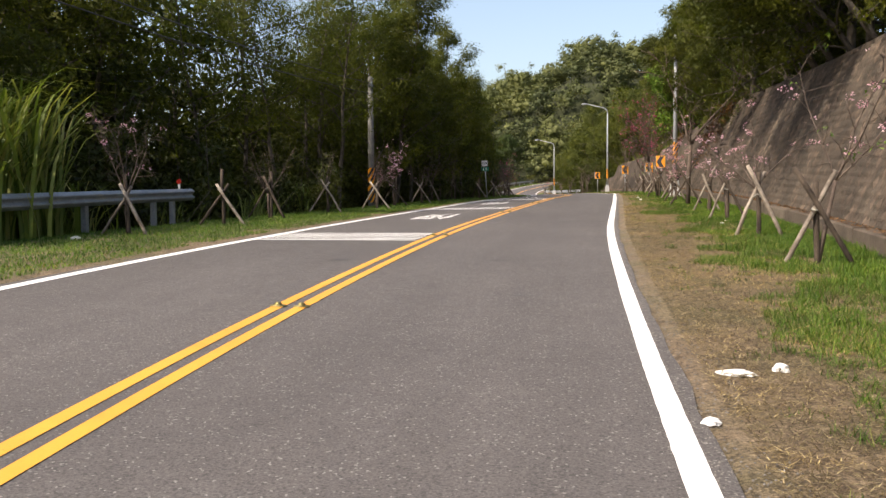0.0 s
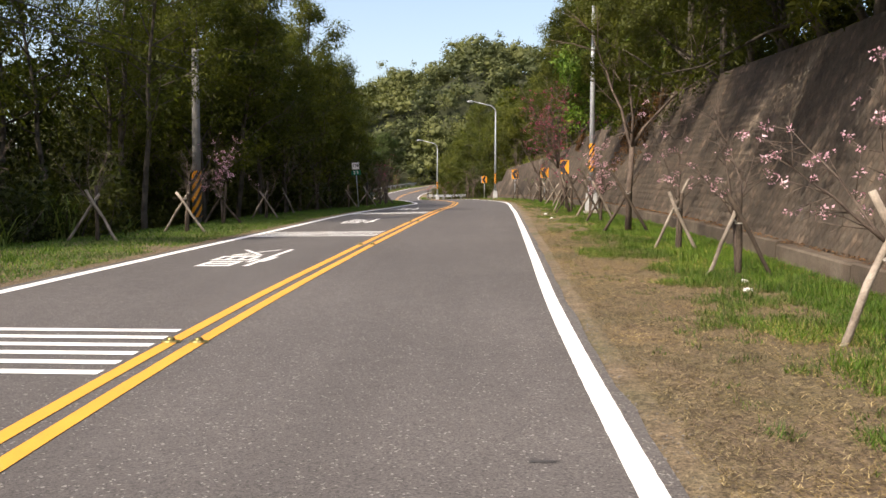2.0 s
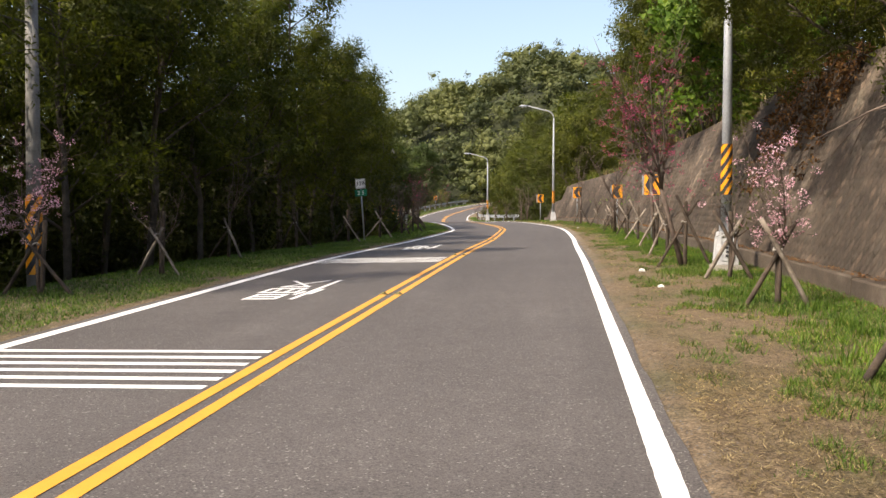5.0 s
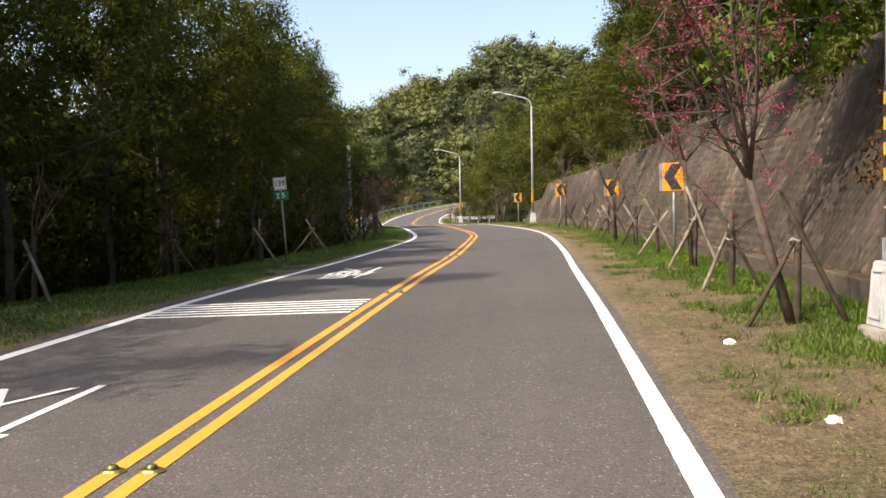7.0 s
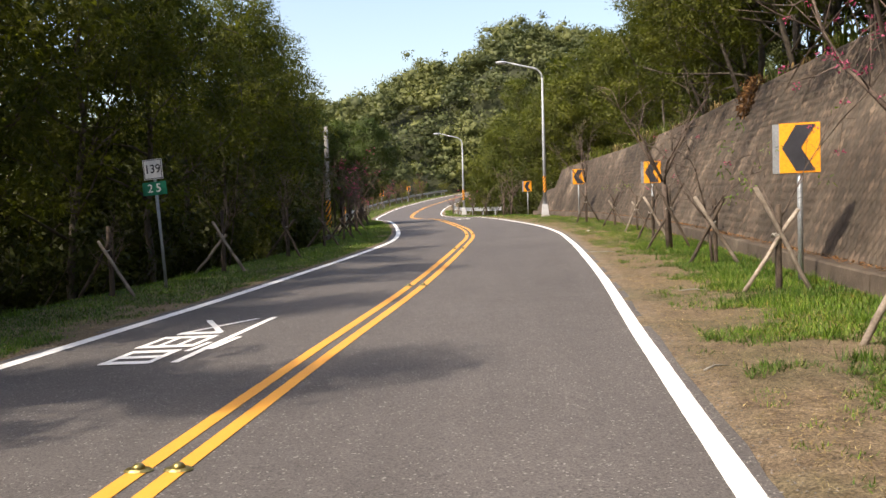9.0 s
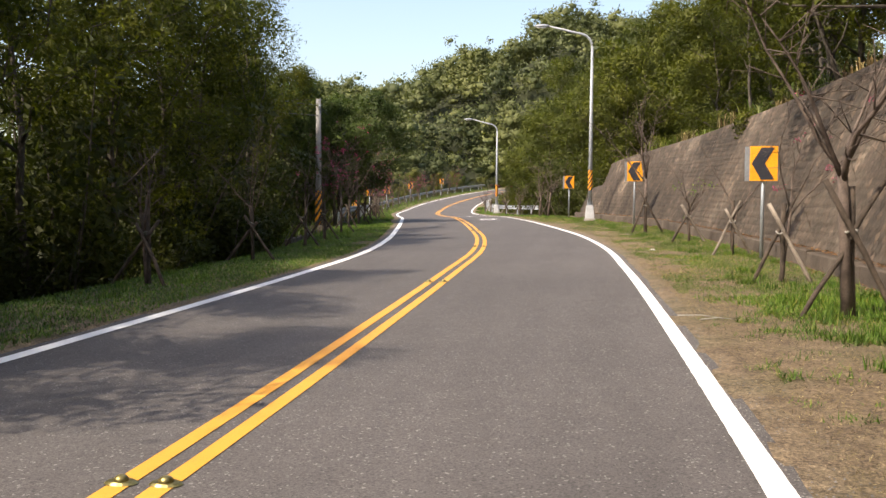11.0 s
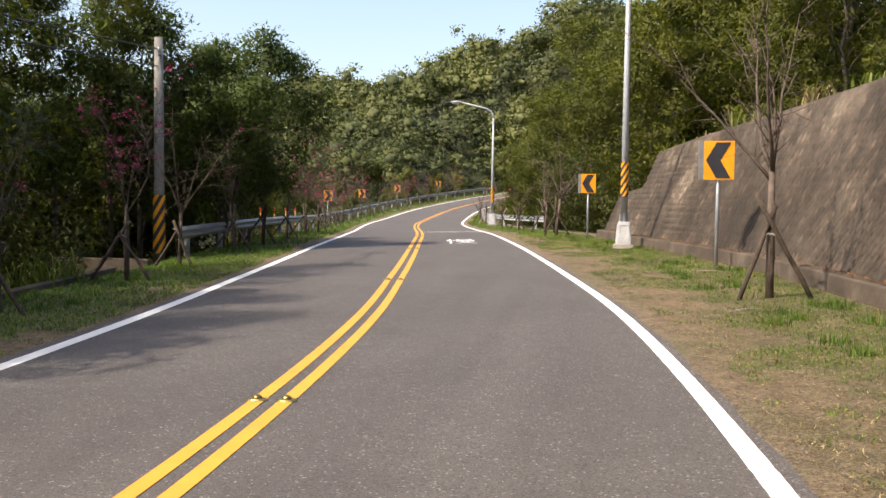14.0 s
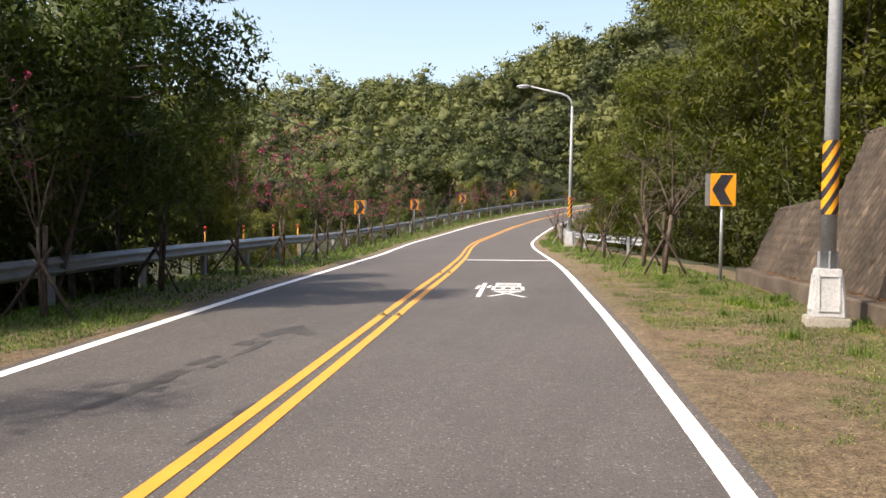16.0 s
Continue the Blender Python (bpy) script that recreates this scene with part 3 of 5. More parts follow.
def relief_panel(wall, y0, y1, seed):
    """A facing panel: rows of low raised diamonds with sunk joints."""
    rng = np.random.default_rng(seed)
    W, H = 0.19, 0.32
    v, f = [], []
    gap = 0.02
    rows = int(wall_top((y0 + y1) / 2) / (H / 2))
    for r in range(rows + 1):
        hc = r * H / 2
        n = int((y1 - y0) / W) + 1
        for k in range(n + 1):
            yc = y0 + (k + 0.5 * (r % 2)) * W
            lo, hi = max(yc - W / 2 + 0.022, y0 + gap), min(yc + W / 2 - 0.022, y1 - gap)
            if hi - lo < 0.06:
                continue
            top = wall_top(min(yc, y1 - 0.01) if y1 <= WALL_END else yc) - 0.02
            hb, ht = max(hc - H / 2 + 0.045, 0.0), min(hc + H / 2 - 0.045, top)
            if ht - hb < 0.06:
                continue
            ym, hm = min(max(yc, lo), hi), (hb + ht) / 2
            out = rng.uniform(0.022, 0.046)
            b = len(v)
            for y, h, o in ((lo, hm, -0.006), (ym, hb, -0.006), (hi, hm, -0.006), (ym, ht, -0.006), (ym + rng.uniform(-0.02, 0.02), hm + rng.uniform(-0.02, 0.02), out)):
                x0 = wall_col(y)
                v.append((x0[0] + WALL_LEAN * h - o, y, x0[1] + h))
            f += [(b, b + 1, b + 4), (b + 1, b + 2, b + 4), (b + 2, b + 3, b + 4), (b + 3, b, b + 4)]
    fa = np.array(f)[:, ::-1]
    piece("panel", mesh_of("panel", np.array(v), fa, CONCRETE), wall)


COLS = {}


def wall_col(y):
    k = round(y, 2)
    if k not in COLS:
        x0 = float(wall_x(y))
        COLS[k] = (x0, float(height(x0 - 0.02, y)))
    return COLS[k]


WALL = wall_body("retaining_wall", -24, WALL_END, "tall weathered brown concrete retaining wall with diamond relief, leaning into the hillside")
WING = wall_body("wing_wall", WALL_END, WING_END, "low concrete wing wall with diamond relief ending the retaining wall")
edges = list(np.arange(-24, WALL_END - 1, 4.9)) + [WALL_END]
for n, (a, b) in enumerate(zip(edges, edges[1:])):
    relief_panel(WALL, a, b, n)
relief_panel(WING, WALL_END, 97.9, 71)
relief_panel(WING, 97.9, WING_END, 72)


def build_footing():
    foot = structure(new("wall_footing"), "low stained concrete kerb along the foot of the retaining wall", "kerb")
    rng = np.random.default_rng(3)
    y = -24.0
    while y < WING_END:
        y1 = min(y + rng.uniform(2.6, 3.4), WING_END)
        ys = np.linspace(y + 0.012, y1 - 0.012, 4)
        v, f = [], []
        top = 0.27 + rng.uniform(-0.02, 0.03)
        for q in ys:
            x0, z0 = wall_col(q)
            v += [(x0 - 0.17, q, z0 - 0.25), (x0 - 0.15, q, z0 + top - 0.02), (x0 - 0.13, q, z0 + top), (x0 + 0.3, q, z0 + top + 0.01), (x0 + 0.3, q, z0 - 0.25)]
        for i in range(3):
            for j in range(5):
                a, b = i * 5 + j, i * 5 + (j + 1) % 5
                f.append((a, b, b + 5, a + 5))
        f += [(4, 3, 2, 1, 0), (15, 16, 17, 18, 19)]
        piece("kerb_segment", mesh_of("kerb_segment", v, f, KERB_CONCRETE), foot)
        y = y1


build_footing()


# ---- trees ----
def branchy(rng, h, spread, limbs, start=0.3, lean=0.06, r0=0.11, sides=6):
    """A trunk with limbs: tubes, and the tips of its twigs."""
    tubes, tips = [], []
    n = 8
    drift = rng.normal(size=2) * lean
    pts = [Vector((drift[0] * h * (i / n) ** 1.5 + rng.normal() * 0.06 * h / 10, drift[1] * h * (i / n) ** 1.5 + rng.normal() * 0.06 * h / 10, h * 0.92 * i / n)) for i in range(n + 1)]
    pts[0] = Vector((0, 0, -0.4))
    tubes.append(tube(pts, [r0 * (1 - 0.87 * i / n) for i in range(n + 1)], sides))
    for k in range(limbs):
        s = start + (1 - start) * (k + rng.uniform(0, 1)) / limbs
        i = min(int(s * n), n - 1)
        p = pts[i].lerp(pts[i + 1], s * n - i)
        az = k * 2.4 + rng.uniform(-0.5, 0.5)
        ln = spread * (1.15 - 0.75 * max(0, s - 0.35) / 0.65) * rng.uniform(0.6, 1.2)
        d = Vector((math.cos(az), math.sin(az), rng.uniform(0.3, 1.1))).normalized()
        q = [p]
        for j in range(1, 5):
            d = (d + Vector(rng.normal(size=3)) * 0.17 + Vector((0, 0, 0.05))).normalized()
            q.append(q[-1] + d * ln / 4)
        r = r0 * 0.42 * (1.1 - s * 0.7)
        tubes.append(tube(q, [r * (1 - 0.2 * j) for j in range(5)], 4))
        tips += [(q[2], 0.5), (q[3], 0.75), (q[4], 0.85)]
        for j in (2, 3, 4):
            side = (Vector(rng.normal(size=3)) + Vector((0, 0, 0.3))).normalized()
            e = q[j] + side * ln * rng.uniform(0.2, 0.42)
            tubes.append(tube([q[j], q[j].lerp(e, 0.5) + Vector(rng.normal(size=3)) * 0.05, e], [r * 0.45, r * 0.3, r * 0.12], 3))
            tips.append((e, 0.8))
    return join(*tubes), tips


def make_tree(name, seed, h, spread, limbs, leaves, size, mat, label, start=0.3, clump=1.0, droop=0.3, category="tree", group="roadside trees", dense=0.5):
    rng = np.random.default_rng(seed)
    wood, tips = branchy(rng, h, spread, limbs, start, r0=0.0085 * h + 0.02)
    t = thing(name, label, category, group)
    part("trunk", wood, BARK, t, "", True)
    c = np.array([p for p, _ in tips])
    r = np.array([s for _, s in tips]) * clump * rng.uniform(0.55, 1.3, len(tips))
    v, f, nrm = sprays(rng, c, r, int(leaves * (1 - dense)), size[0], size[1], droop, None, 0.2, (0.2, 1.2))
    w, g, m = sprays(rng, c, r * 0.68, int(leaves * dense), size[0] * 1.35, size[1] * 2.1, droop, None, 0.15)
    piece("crown", mesh_of("crown", np.concatenate([v, w]), np.concatenate([f, g + len(v)]), mat, np.concatenate([nrm, m])), t)
    return t


def make_shrub(name, seed, r, h, leaves, size, mat, label):
    """A thicket of stems and leaves from the ground up."""
    rng = np.random.default_rng(seed)
    stems, tips = [], []
    for k in range(9):
        az, ln = rng.uniform(0, 6.28), h * rng.uniform(0.5, 1.0)
        base = Vector((math.cos(az), math.sin(az), 0)) * r * 0.35 * rng.uniform(0, 1) + Vector((0, 0, -0.2))
        top = base + Vector((math.cos(az) * r * rng.uniform(0.2, 0.8), math.sin(az) * r * rng.uniform(0.2, 0.8), ln))
        mid = base.lerp(top, 0.5) + Vector(rng.normal(size=3)) * 0.1
        stems.append(tube([base, mid, top], [0.022, 0.015, 0.006], 4))
        tips += [(base.lerp(top, 0.25), 0.5), (mid, 0.6), (base.lerp(top, 0.75), 0.6), (top, 0.5)]
    t = thing(name, label, "shrub", "undergrowth")
    part("woody_base", join(*stems), BARK, t)
    c = np.array([p for p, _ in tips])
    rr = np.array([q for _, q in tips]) * r * 0.6 * rng.uniform(0.6, 1.3, len(tips))
    v, f, nrm = sprays(rng, c, rr, int(leaves * 0.7), size[0], size[1], 0.2)
    w, g, m = sprays(rng, c, rr * 0.7, int(leaves * 0.3), size[0] * 1.4, size[1] * 2.2, 0.2)
    v, f, nrm = np.concatenate([v, w]), np.concatenate([f, g + len(v)]), np.concatenate([nrm, m])
    v[:, 2] = np.maximum(v[:, 2], -0.1)
    piece("foliage", mesh_of("foliage", v, f, mat, nrm), t)
    return t


ACACIA = [make_tree("acacia_tree", 11 + i, h, s, l, n, (0.13, 0.036), LEAF_DARK, "slender acacia tree with dark feathery foliage", st, 1.0) for i, (h, s, l, n, st) in enumerate(((12.5, 2.8, 19, 19000, 0.2), (11.5, 3.0, 18, 19000, 0.22), (13.5, 2.6, 19, 19000, 0.3), (10.5, 2.9, 18, 19000, 0.16)))]
THIN = [make_tree("acacia_tree", 81 + i, h, s, l, n, (0.14, 0.04), LEAF_DARK, "thin many-limbed acacia tree with open feathery foliage", st, 0.95, dense=0.22) for i, (h, s, l, n, st) in enumerate(((12.8, 2.9, 18, 9500, 0.3), (11.8, 3.1, 17, 9500, 0.36)))]
ACACIA_BACK = [make_tree("acacia_tree", 21 + i, h, s, l, n, (0.24, 0.08), LEAF_DARK, "acacia tree deep in the dark wood", st, 1.1) for i, (h, s, l, n, st) in enumerate(((12.5, 3.0, 14, 3600, 0.16), (10.5, 3.1, 13, 3600, 0.12)))]
OLIVE = [make_tree("hillside_tree", 31 + i, h, s, l, n, (0.12, 0.04), LEAF_OLIVE, "bushy olive-green tree on the slope", st, 0.95) for i, (h, s, l, n, st) in enumerate(((9, 2.6, 18, 17000, 0.05), (7.5, 2.5, 17, 16000, 0.03), (10.5, 2.8, 18, 17000, 0.06)))]
OLIVE_BACK = [make_tree("hillside_tree", 41 + i, h, s, l, n, (0.22, 0.08), LEAF_OLIVE, "olive-green tree farther up the slope", st, 1.1) for i, (h, s, l, n, st) in enumerate(((9.5, 3.0, 14, 4000, 0.06), (8, 2.9, 13, 3900, 0.04)))]
GREEN_BACK = [make_tree("valley_tree", 45 + i, h, s, l, n, (0.22, 0.1), m, w, st, 1.15) for i, (h, s, l, n, st, m, w) in enumerate(((9.5, 3.0, 14, 3600, 0.1, LEAF_MID, "fresh green tree on the valley side"), (8, 2.9, 13, 3500, 0.05, LEAF_YELLOW, "yellow-green tree on the valley side"), (6, 2.6, 13, 3000, 0.05, LEAF_YELLOW, "low yellow-green tree on the valley side")))]
GREEN = [make_tree("valley_tree", 47 + i, h, sp, l, n, (0.13, 0.05), m, w, st, 1.05) for i, (h, sp, l, n, st, m, w) in enumerate(((9, 2.9, 20, 17000, 0.1, LEAF_MID, "fresh green tree beyond the guardrail"), (6.5, 2.6, 15, 8000, 0.06, LEAF_YELLOW, "yellow-green tree beyond the guardrail"), (8, 2.8, 15, 9000, 0.08, LEAF_OLIVE, "olive-green tree beyond the guardrail")))]
SHRUB = [make_shrub("shrub", 51 + i, r, h, n, (0.10, 0.038), LEAF_SHRUB_SHADED, "tangled roadside shrub with leaf colour darkened for shade") for i, (r, h, n) in enumerate(((1.5, 2.2, 3900), (1.3, 1.6, 3300), (1.7, 3.0, 4400)))]
FRESH = [make_shrub("shrub", 66 + i, r, h, n, (0.14, 0.045), LEAF_YELLOW, "yellow-green bamboo-like shrub on the bank") for i, (r, h, n) in enumerate(((1.3, 1.7, 2000), (1.1, 1.3, 1700)))]
BRUSH = [make_shrub("shrub", 61 + i, r, h, n, (0.13, 0.05), LEAF_OLIVE, "olive shrub on the slope") for i, (r, h, n) in enumerate(((1.3, 1.5, 2000), (1.1, 1.1, 1700)))]
PLANTED = set()


def put(rng, kind, x, y, s, tall=1.0, tilt=0.0):
    src = kind[rng.integers(len(kind))]
    m = pose(x, y, float(height(x, y)) - 0.12, 0, tilt, 0) @ pose(0, 0, 0, 0, 0, rng.uniform(0, 360)) @ Matrix.Diagonal((s, s, s * tall, 1))
    if src not in PLANTED:
        PLANTED.add(src)
        src.matrix_basis = m
    else:
        copy_thing(src, m)


def row_of(rng, kind, offset, step, y0, y1, size, side, wob=0.8, tall=1.0):
    """A loose row of plants at an offset from the verge's outer edge."""
    y = y0 + rng.uniform(0, step)
    while y < y1:
        if side < 0:
            x = float(centre(y) - lane_l(y) - verge_l(y)) - offset + rng.uniform(-wob, wob)
        else:
            x = float(wall_x(y)) + offset + rng.uniform(-wob, wob)
        put(rng, kind, x, y, rng.uniform(*size), tall)
        y += step * rng.uniform(0.75, 1.25)


def plant_all():
    rng = np.random.default_rng(5)
    # the wood beside the other lane
    for x, y, size in ((-10.2, 35.2, 0.88), (-10.0, 40.4, 0.92), (-9.8, 43.8, 0.86), (-9.6, 47.0, 0.9), (-11.4, 44.6, 0.92), (-9.3, 50.6, 0.92), (-9.2, 53.6, 0.95), (-9.0, 57.4, 1.0), (-8.9, 61.0, 0.96), (-11.7, 36.7, 0.95), (-12.2, 33.4, 1.0), (-12.6, 43.2, 1.1), (-12.0, 48.4, 1.1), (-9.4, 65.6, 0.92), (-9.8, 69.6, 0.96), (-10.0, 72.4, 1.04), (-10.6, 75.6, 0.98), (-10.0, 78.6, 0.92), (-12.2, 81.5, 1.0)):
        put(rng, THIN if y < 37 or y > 77 else ACACIA, x, y, size)
    row_of(rng, ACACIA, 4.6, 3.2, 13, 27, (0.95, 1.08), -1, 0.7)
    row_of(rng, ACACIA_BACK, 7.8, 3.8, 12, 36, (0.95, 1.1), -1, 0.9)
    row_of(rng, ACACIA_BACK, 12.0, 4.6, 16, 36, (0.9, 1.05), -1, 0.9)
    row_of(rng, ACACIA_BACK, 18.0, 4.6, 26, 42, (0.9, 1.05), -1, 0.9)
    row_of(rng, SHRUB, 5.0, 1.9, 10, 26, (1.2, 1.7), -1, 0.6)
    put(rng, ACACIA, -13.0, 91.0, 0.74)
    put(rng, ACACIA, -14.6, 85.0, 0.72)
    row_of(rng, THIN, 4.8, 3.5, 28, 35, (0.92, 1.04), -1, 0.7)
    row_of(rng, THIN, 4.4, 3.3, 36, 62, (0.92, 1.04), -1, 0.7)
    row_of(rng, THIN, 3.6, 5.6, 66, 86, (0.75, 0.95), -1)
    low = [GREEN[0], ACACIA[3], GREEN[0]]
    put(rng, [GREEN[0]], -12.4, 91.6, 0.95)
    put(rng, [GREEN[0]], -13.8, 87.0, 1.05)
    put(rng, [GREEN[0]], -10.7, 93.6, 0.8)
    put(rng, [GREEN[0]], -11.8, 96.4, 0.82)
    put(rng, ACACIA, -13.0, 88.6, 0.7)
    put(rng, [GREEN[0]], -10.3, 92.4, 0.8, 1.0, 17)
    row_of(rng, low, 4.0, 4.2, 93, 104, (0.58, 0.7), -1, 0.5)
    row_of(rng, low, 6.8, 3.2, 88, 104, (0.62, 0.76), -1, 0.6)
    for x, y, size in ((-12.6, 94.5, 0.66), (-13.6, 98.0, 0.7), (-15.6, 96.2, 0.78), (-15.0, 101.0, 0.7), (-17.0, 99.0, 0.78), (-13.4, 103.0, 0.68), (-14.8, 105.5, 0.7), (-16.5, 102.6, 0.74)):
        put(rng, low, x, y, size)
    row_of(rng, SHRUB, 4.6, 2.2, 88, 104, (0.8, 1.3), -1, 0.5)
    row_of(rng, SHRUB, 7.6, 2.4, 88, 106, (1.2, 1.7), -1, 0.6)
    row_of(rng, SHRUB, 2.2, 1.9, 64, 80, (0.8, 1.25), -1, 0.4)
    row_of(rng, FRESH, 2.6, 3.6, 66, 86, (0.7, 1.1), -1, 0.7)
    row_of(rng, ACACIA_BACK, 7.8, 4.6, 48, 62, (0.9, 1.1), -1, 1.2)
    row_of(rng, ACACIA_BACK, 8.5, 6.5, 67, 84, (0.8, 0.95), -1, 1.2)
    row_of(rng, ACACIA_BACK, 12.5, 5.2, 55, 66, (0.75, 0.95), -1, 1.6)
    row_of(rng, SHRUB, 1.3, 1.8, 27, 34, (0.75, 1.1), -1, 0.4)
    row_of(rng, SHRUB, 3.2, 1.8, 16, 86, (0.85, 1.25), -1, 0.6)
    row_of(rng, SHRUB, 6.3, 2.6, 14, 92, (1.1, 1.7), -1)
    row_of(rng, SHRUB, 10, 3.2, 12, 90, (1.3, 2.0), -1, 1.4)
    # beyond the rail farther on
    row_of(rng, GREEN, 3.4, 4.2, 104, 136, (0.45, 0.7), -1, 0.8)
    row_of(rng, GREEN, 6.5, 4.6, 99, 140, (0.55, 0.85), -1, 1.2)
    row_of(rng, GREEN, 11, 5.0, 90, 130, (0.75, 1.05), -1, 1.5)
    row_of(rng, GREEN_BACK, 3.4, 4.2, 136, 200, (0.42, 0.65), -1, 0.8)
    row_of(rng, GREEN_BACK, 6.5, 5.0, 140, 200, (0.55, 0.8), -1, 1.2)
    row_of(rng, GREEN_BACK, 11, 5.4, 130, 200, (0.7, 1.0), -1, 1.5)
    row_of(rng, GREEN_BACK, 17, 6, 84, 200, (0.85, 1.2), -1, 2)
    row_of(rng, GREEN_BACK, 25, 7, 80, 200, (0.8, 1.3), -1, 2.5)
    row_of(rng, BRUSH, 3.2, 2.4, 88, 190, (0.6, 1.0), -1, 0.6)
    # above the wall
    row_of(rng, BRUSH, 2.9, 1.9, 6, 96, (0.55, 0.9), 1, 0.3)
    row_of(rng, OLIVE, 2.4, 2.5, 20.5, 39, (1.05, 1.3), 1, 0.25)
    row_of(rng, OLIVE, 2.6, 2.8, 54, 77, (0.85, 1.1), 1, 0.25)
    row_of(rng, OLIVE_BACK, 5.0, 3.2, 18, 40, (1.05, 1.25), 1)
    row_of(rng, OLIVE_BACK, 5.8, 3.2, 40, 78, (1.05, 1.3), 1)
    row_of(rng, OLIVE, 5.2, 4.4, 86, 97, (0.7, 1.0), 1, 0.8)
    row_of(rng, THIN, 5.0, 4.6, 74, 88, (0.6, 0.75), 1, 0.8)
    row_of(rng, OLIVE, 8.4, 3.6, 87, 97, (1.0, 1.25), 1, 0.8)
    row_of(rng, OLIVE_BACK, 9, 4.4, 10, 76, (1.0, 1.3), 1)
    # crowns that lean out over the wall
    for y, size, tilt in ((20.6, 0.7, -36), (22.6, 0.8, -34), (24.6, 0.75, -34), (26.6, 0.8, -32), (28.4, 0.6, -28), (33.4, 0.4, -55), (36.4, 0.42, -58), (39.4, 0.4, -55), (41.4, 0.4, -58), (48.6, 0.42, -50), (53.5, 0.7, -16), (56.0, 0.66, -15), (61.0, 0.7, -16), (66.5, 0.62, -18), (71.5, 0.6, -20)):
        put(rng, OLIVE, float(wall_x(y)) + 1.85, y, size, 1.0, tilt)
    # the bend past the wall
    row_of(rng, SHRUB, 2.4, 2.4, 101, 124, (0.7, 1.1), 1, 0.5)
    row_of(rng, BRUSH, 1.6, 1.5, 124, 152, (0.9, 1.3), 1, 0.3)
    row_of(rng, OLIVE, 3.6, 2.5, 100, 122, (0.85, 1.08), 1, 0.5)
    row_of(rng, OLIVE, 3.6, 2.5, 122, 150, (0.68, 0.88), 1, 0.5)
    row_of(rng, OLIVE, 7.0, 3.2, 97, 114, (1.0, 1.25), 1)
    row_of(rng, OLIVE_BACK, 7.0, 3.2, 114, 150, (0.95, 1.18), 1)
    row_of(rng, OLIVE_BACK, 4.2, 4.0, 150, 196, (0.8, 1.0), 1)
    row_of(rng, OLIVE_BACK, 11.5, 4.6, 98, 180, (1.1, 1.4), 1)


plant_all()


def make_vine_tree():
    rng = np.random.default_rng(91)
    wood, tips = branchy(rng, 4.8, 2.3, 16, 0.05, r0=0.07)
    t = thing("broadleaf_tree", "broad-leaved tree with bright green heart-shaped leaves above the wall", "tree")
    part("trunk", wood, BARK, t, "", True)
    c = np.array([p for p, _ in tips])
    r = np.array([q for _, q in tips]) * rng.uniform(0.6, 1.1, len(tips))
    v, f, nrm = sprays(rng, c, r, 5600, 0.17, 0.16, 0.9)
    piece("crown", mesh_of("crown", v, f, LEAF_BRIGHT, nrm), t)
    y = 43.7
    x = float(wall_x(y)) + 1.65
    t.matrix_basis = pose(x, y, float(height(x, y)) - 0.1, 0, -48, 0) @ Matrix.Scale(0.78, 4)


make_vine_tree()


def build_far_woods():
    """Hill forest: crowns of many leaf sprays, far off."""
    rng = np.random.default_rng(77)
    pts = []
    while len(pts) < 1900:
        x, y = rng.uniform(-150, 60), rng.uniform(130, 292)
        u = x - float(centre(min(y, 212)))
        if (y < 204 and -14 < u < 11) or (y < 180 and -26 < u < 20) or x < -0.62 * y + 32 or (x > 35 and y < 230):
            continue
        pts.append((x, y))
    p = np.array(pts)
    z = height(p[:, 0], p[:, 1])
    n = 6
    r = rng.uniform(2.3, 4.9, len(p)) * np.where(p[:, 1] > 255, 0.9, 1)
    c = np.stack([p[:, 0], p[:, 1], z + r * 0.75 + rng.uniform(0.5, 3.0, len(p))], 1)
    sub = np.repeat(c, n, 0) + rng.normal(size=(n * len(p), 3)) * np.repeat(r, n)[:, None] * np.array([0.42, 0.42, 0.34])
    sr = np.repeat(r, n) * rng.uniform(0.28, 0.55, n * len(p))
    mid = np.repeat(c - np.array([0, 0, 1.2]), n, 0)
    near = sub[:, 1] < 198
    v, f, nrm = sprays(rng, sub[near], sr[near] * 1.1, 240000, 0.36, 0.2, 0.1, mid[near], 0.16)
    w, g, m = sprays(rng, sub[~near], sr[~near] * 1.1, 260000, 0.58, 0.35, 0.1, mid[~near], 0.16)
    v, f, nrm = np.concatenate([v, w]), np.concatenate([f, g + len(v)]), np.concatenate([nrm, m])
    cv, cf, cn = cores(rng, sub, 0.46 * sr, mid)
    v, f, nrm = np.concatenate([v, cv]), np.concatenate([f, cf + len(v)]), np.concatenate([nrm, cn])
    tagged(new("hill_forest", mesh_of("hill_forest", v, f, LEAF_FAR_HAZE, nrm)), "mixed green forest covering the far hills, haze mixed into its leaf colour", "forest", "", "stuff")


build_far_woods()


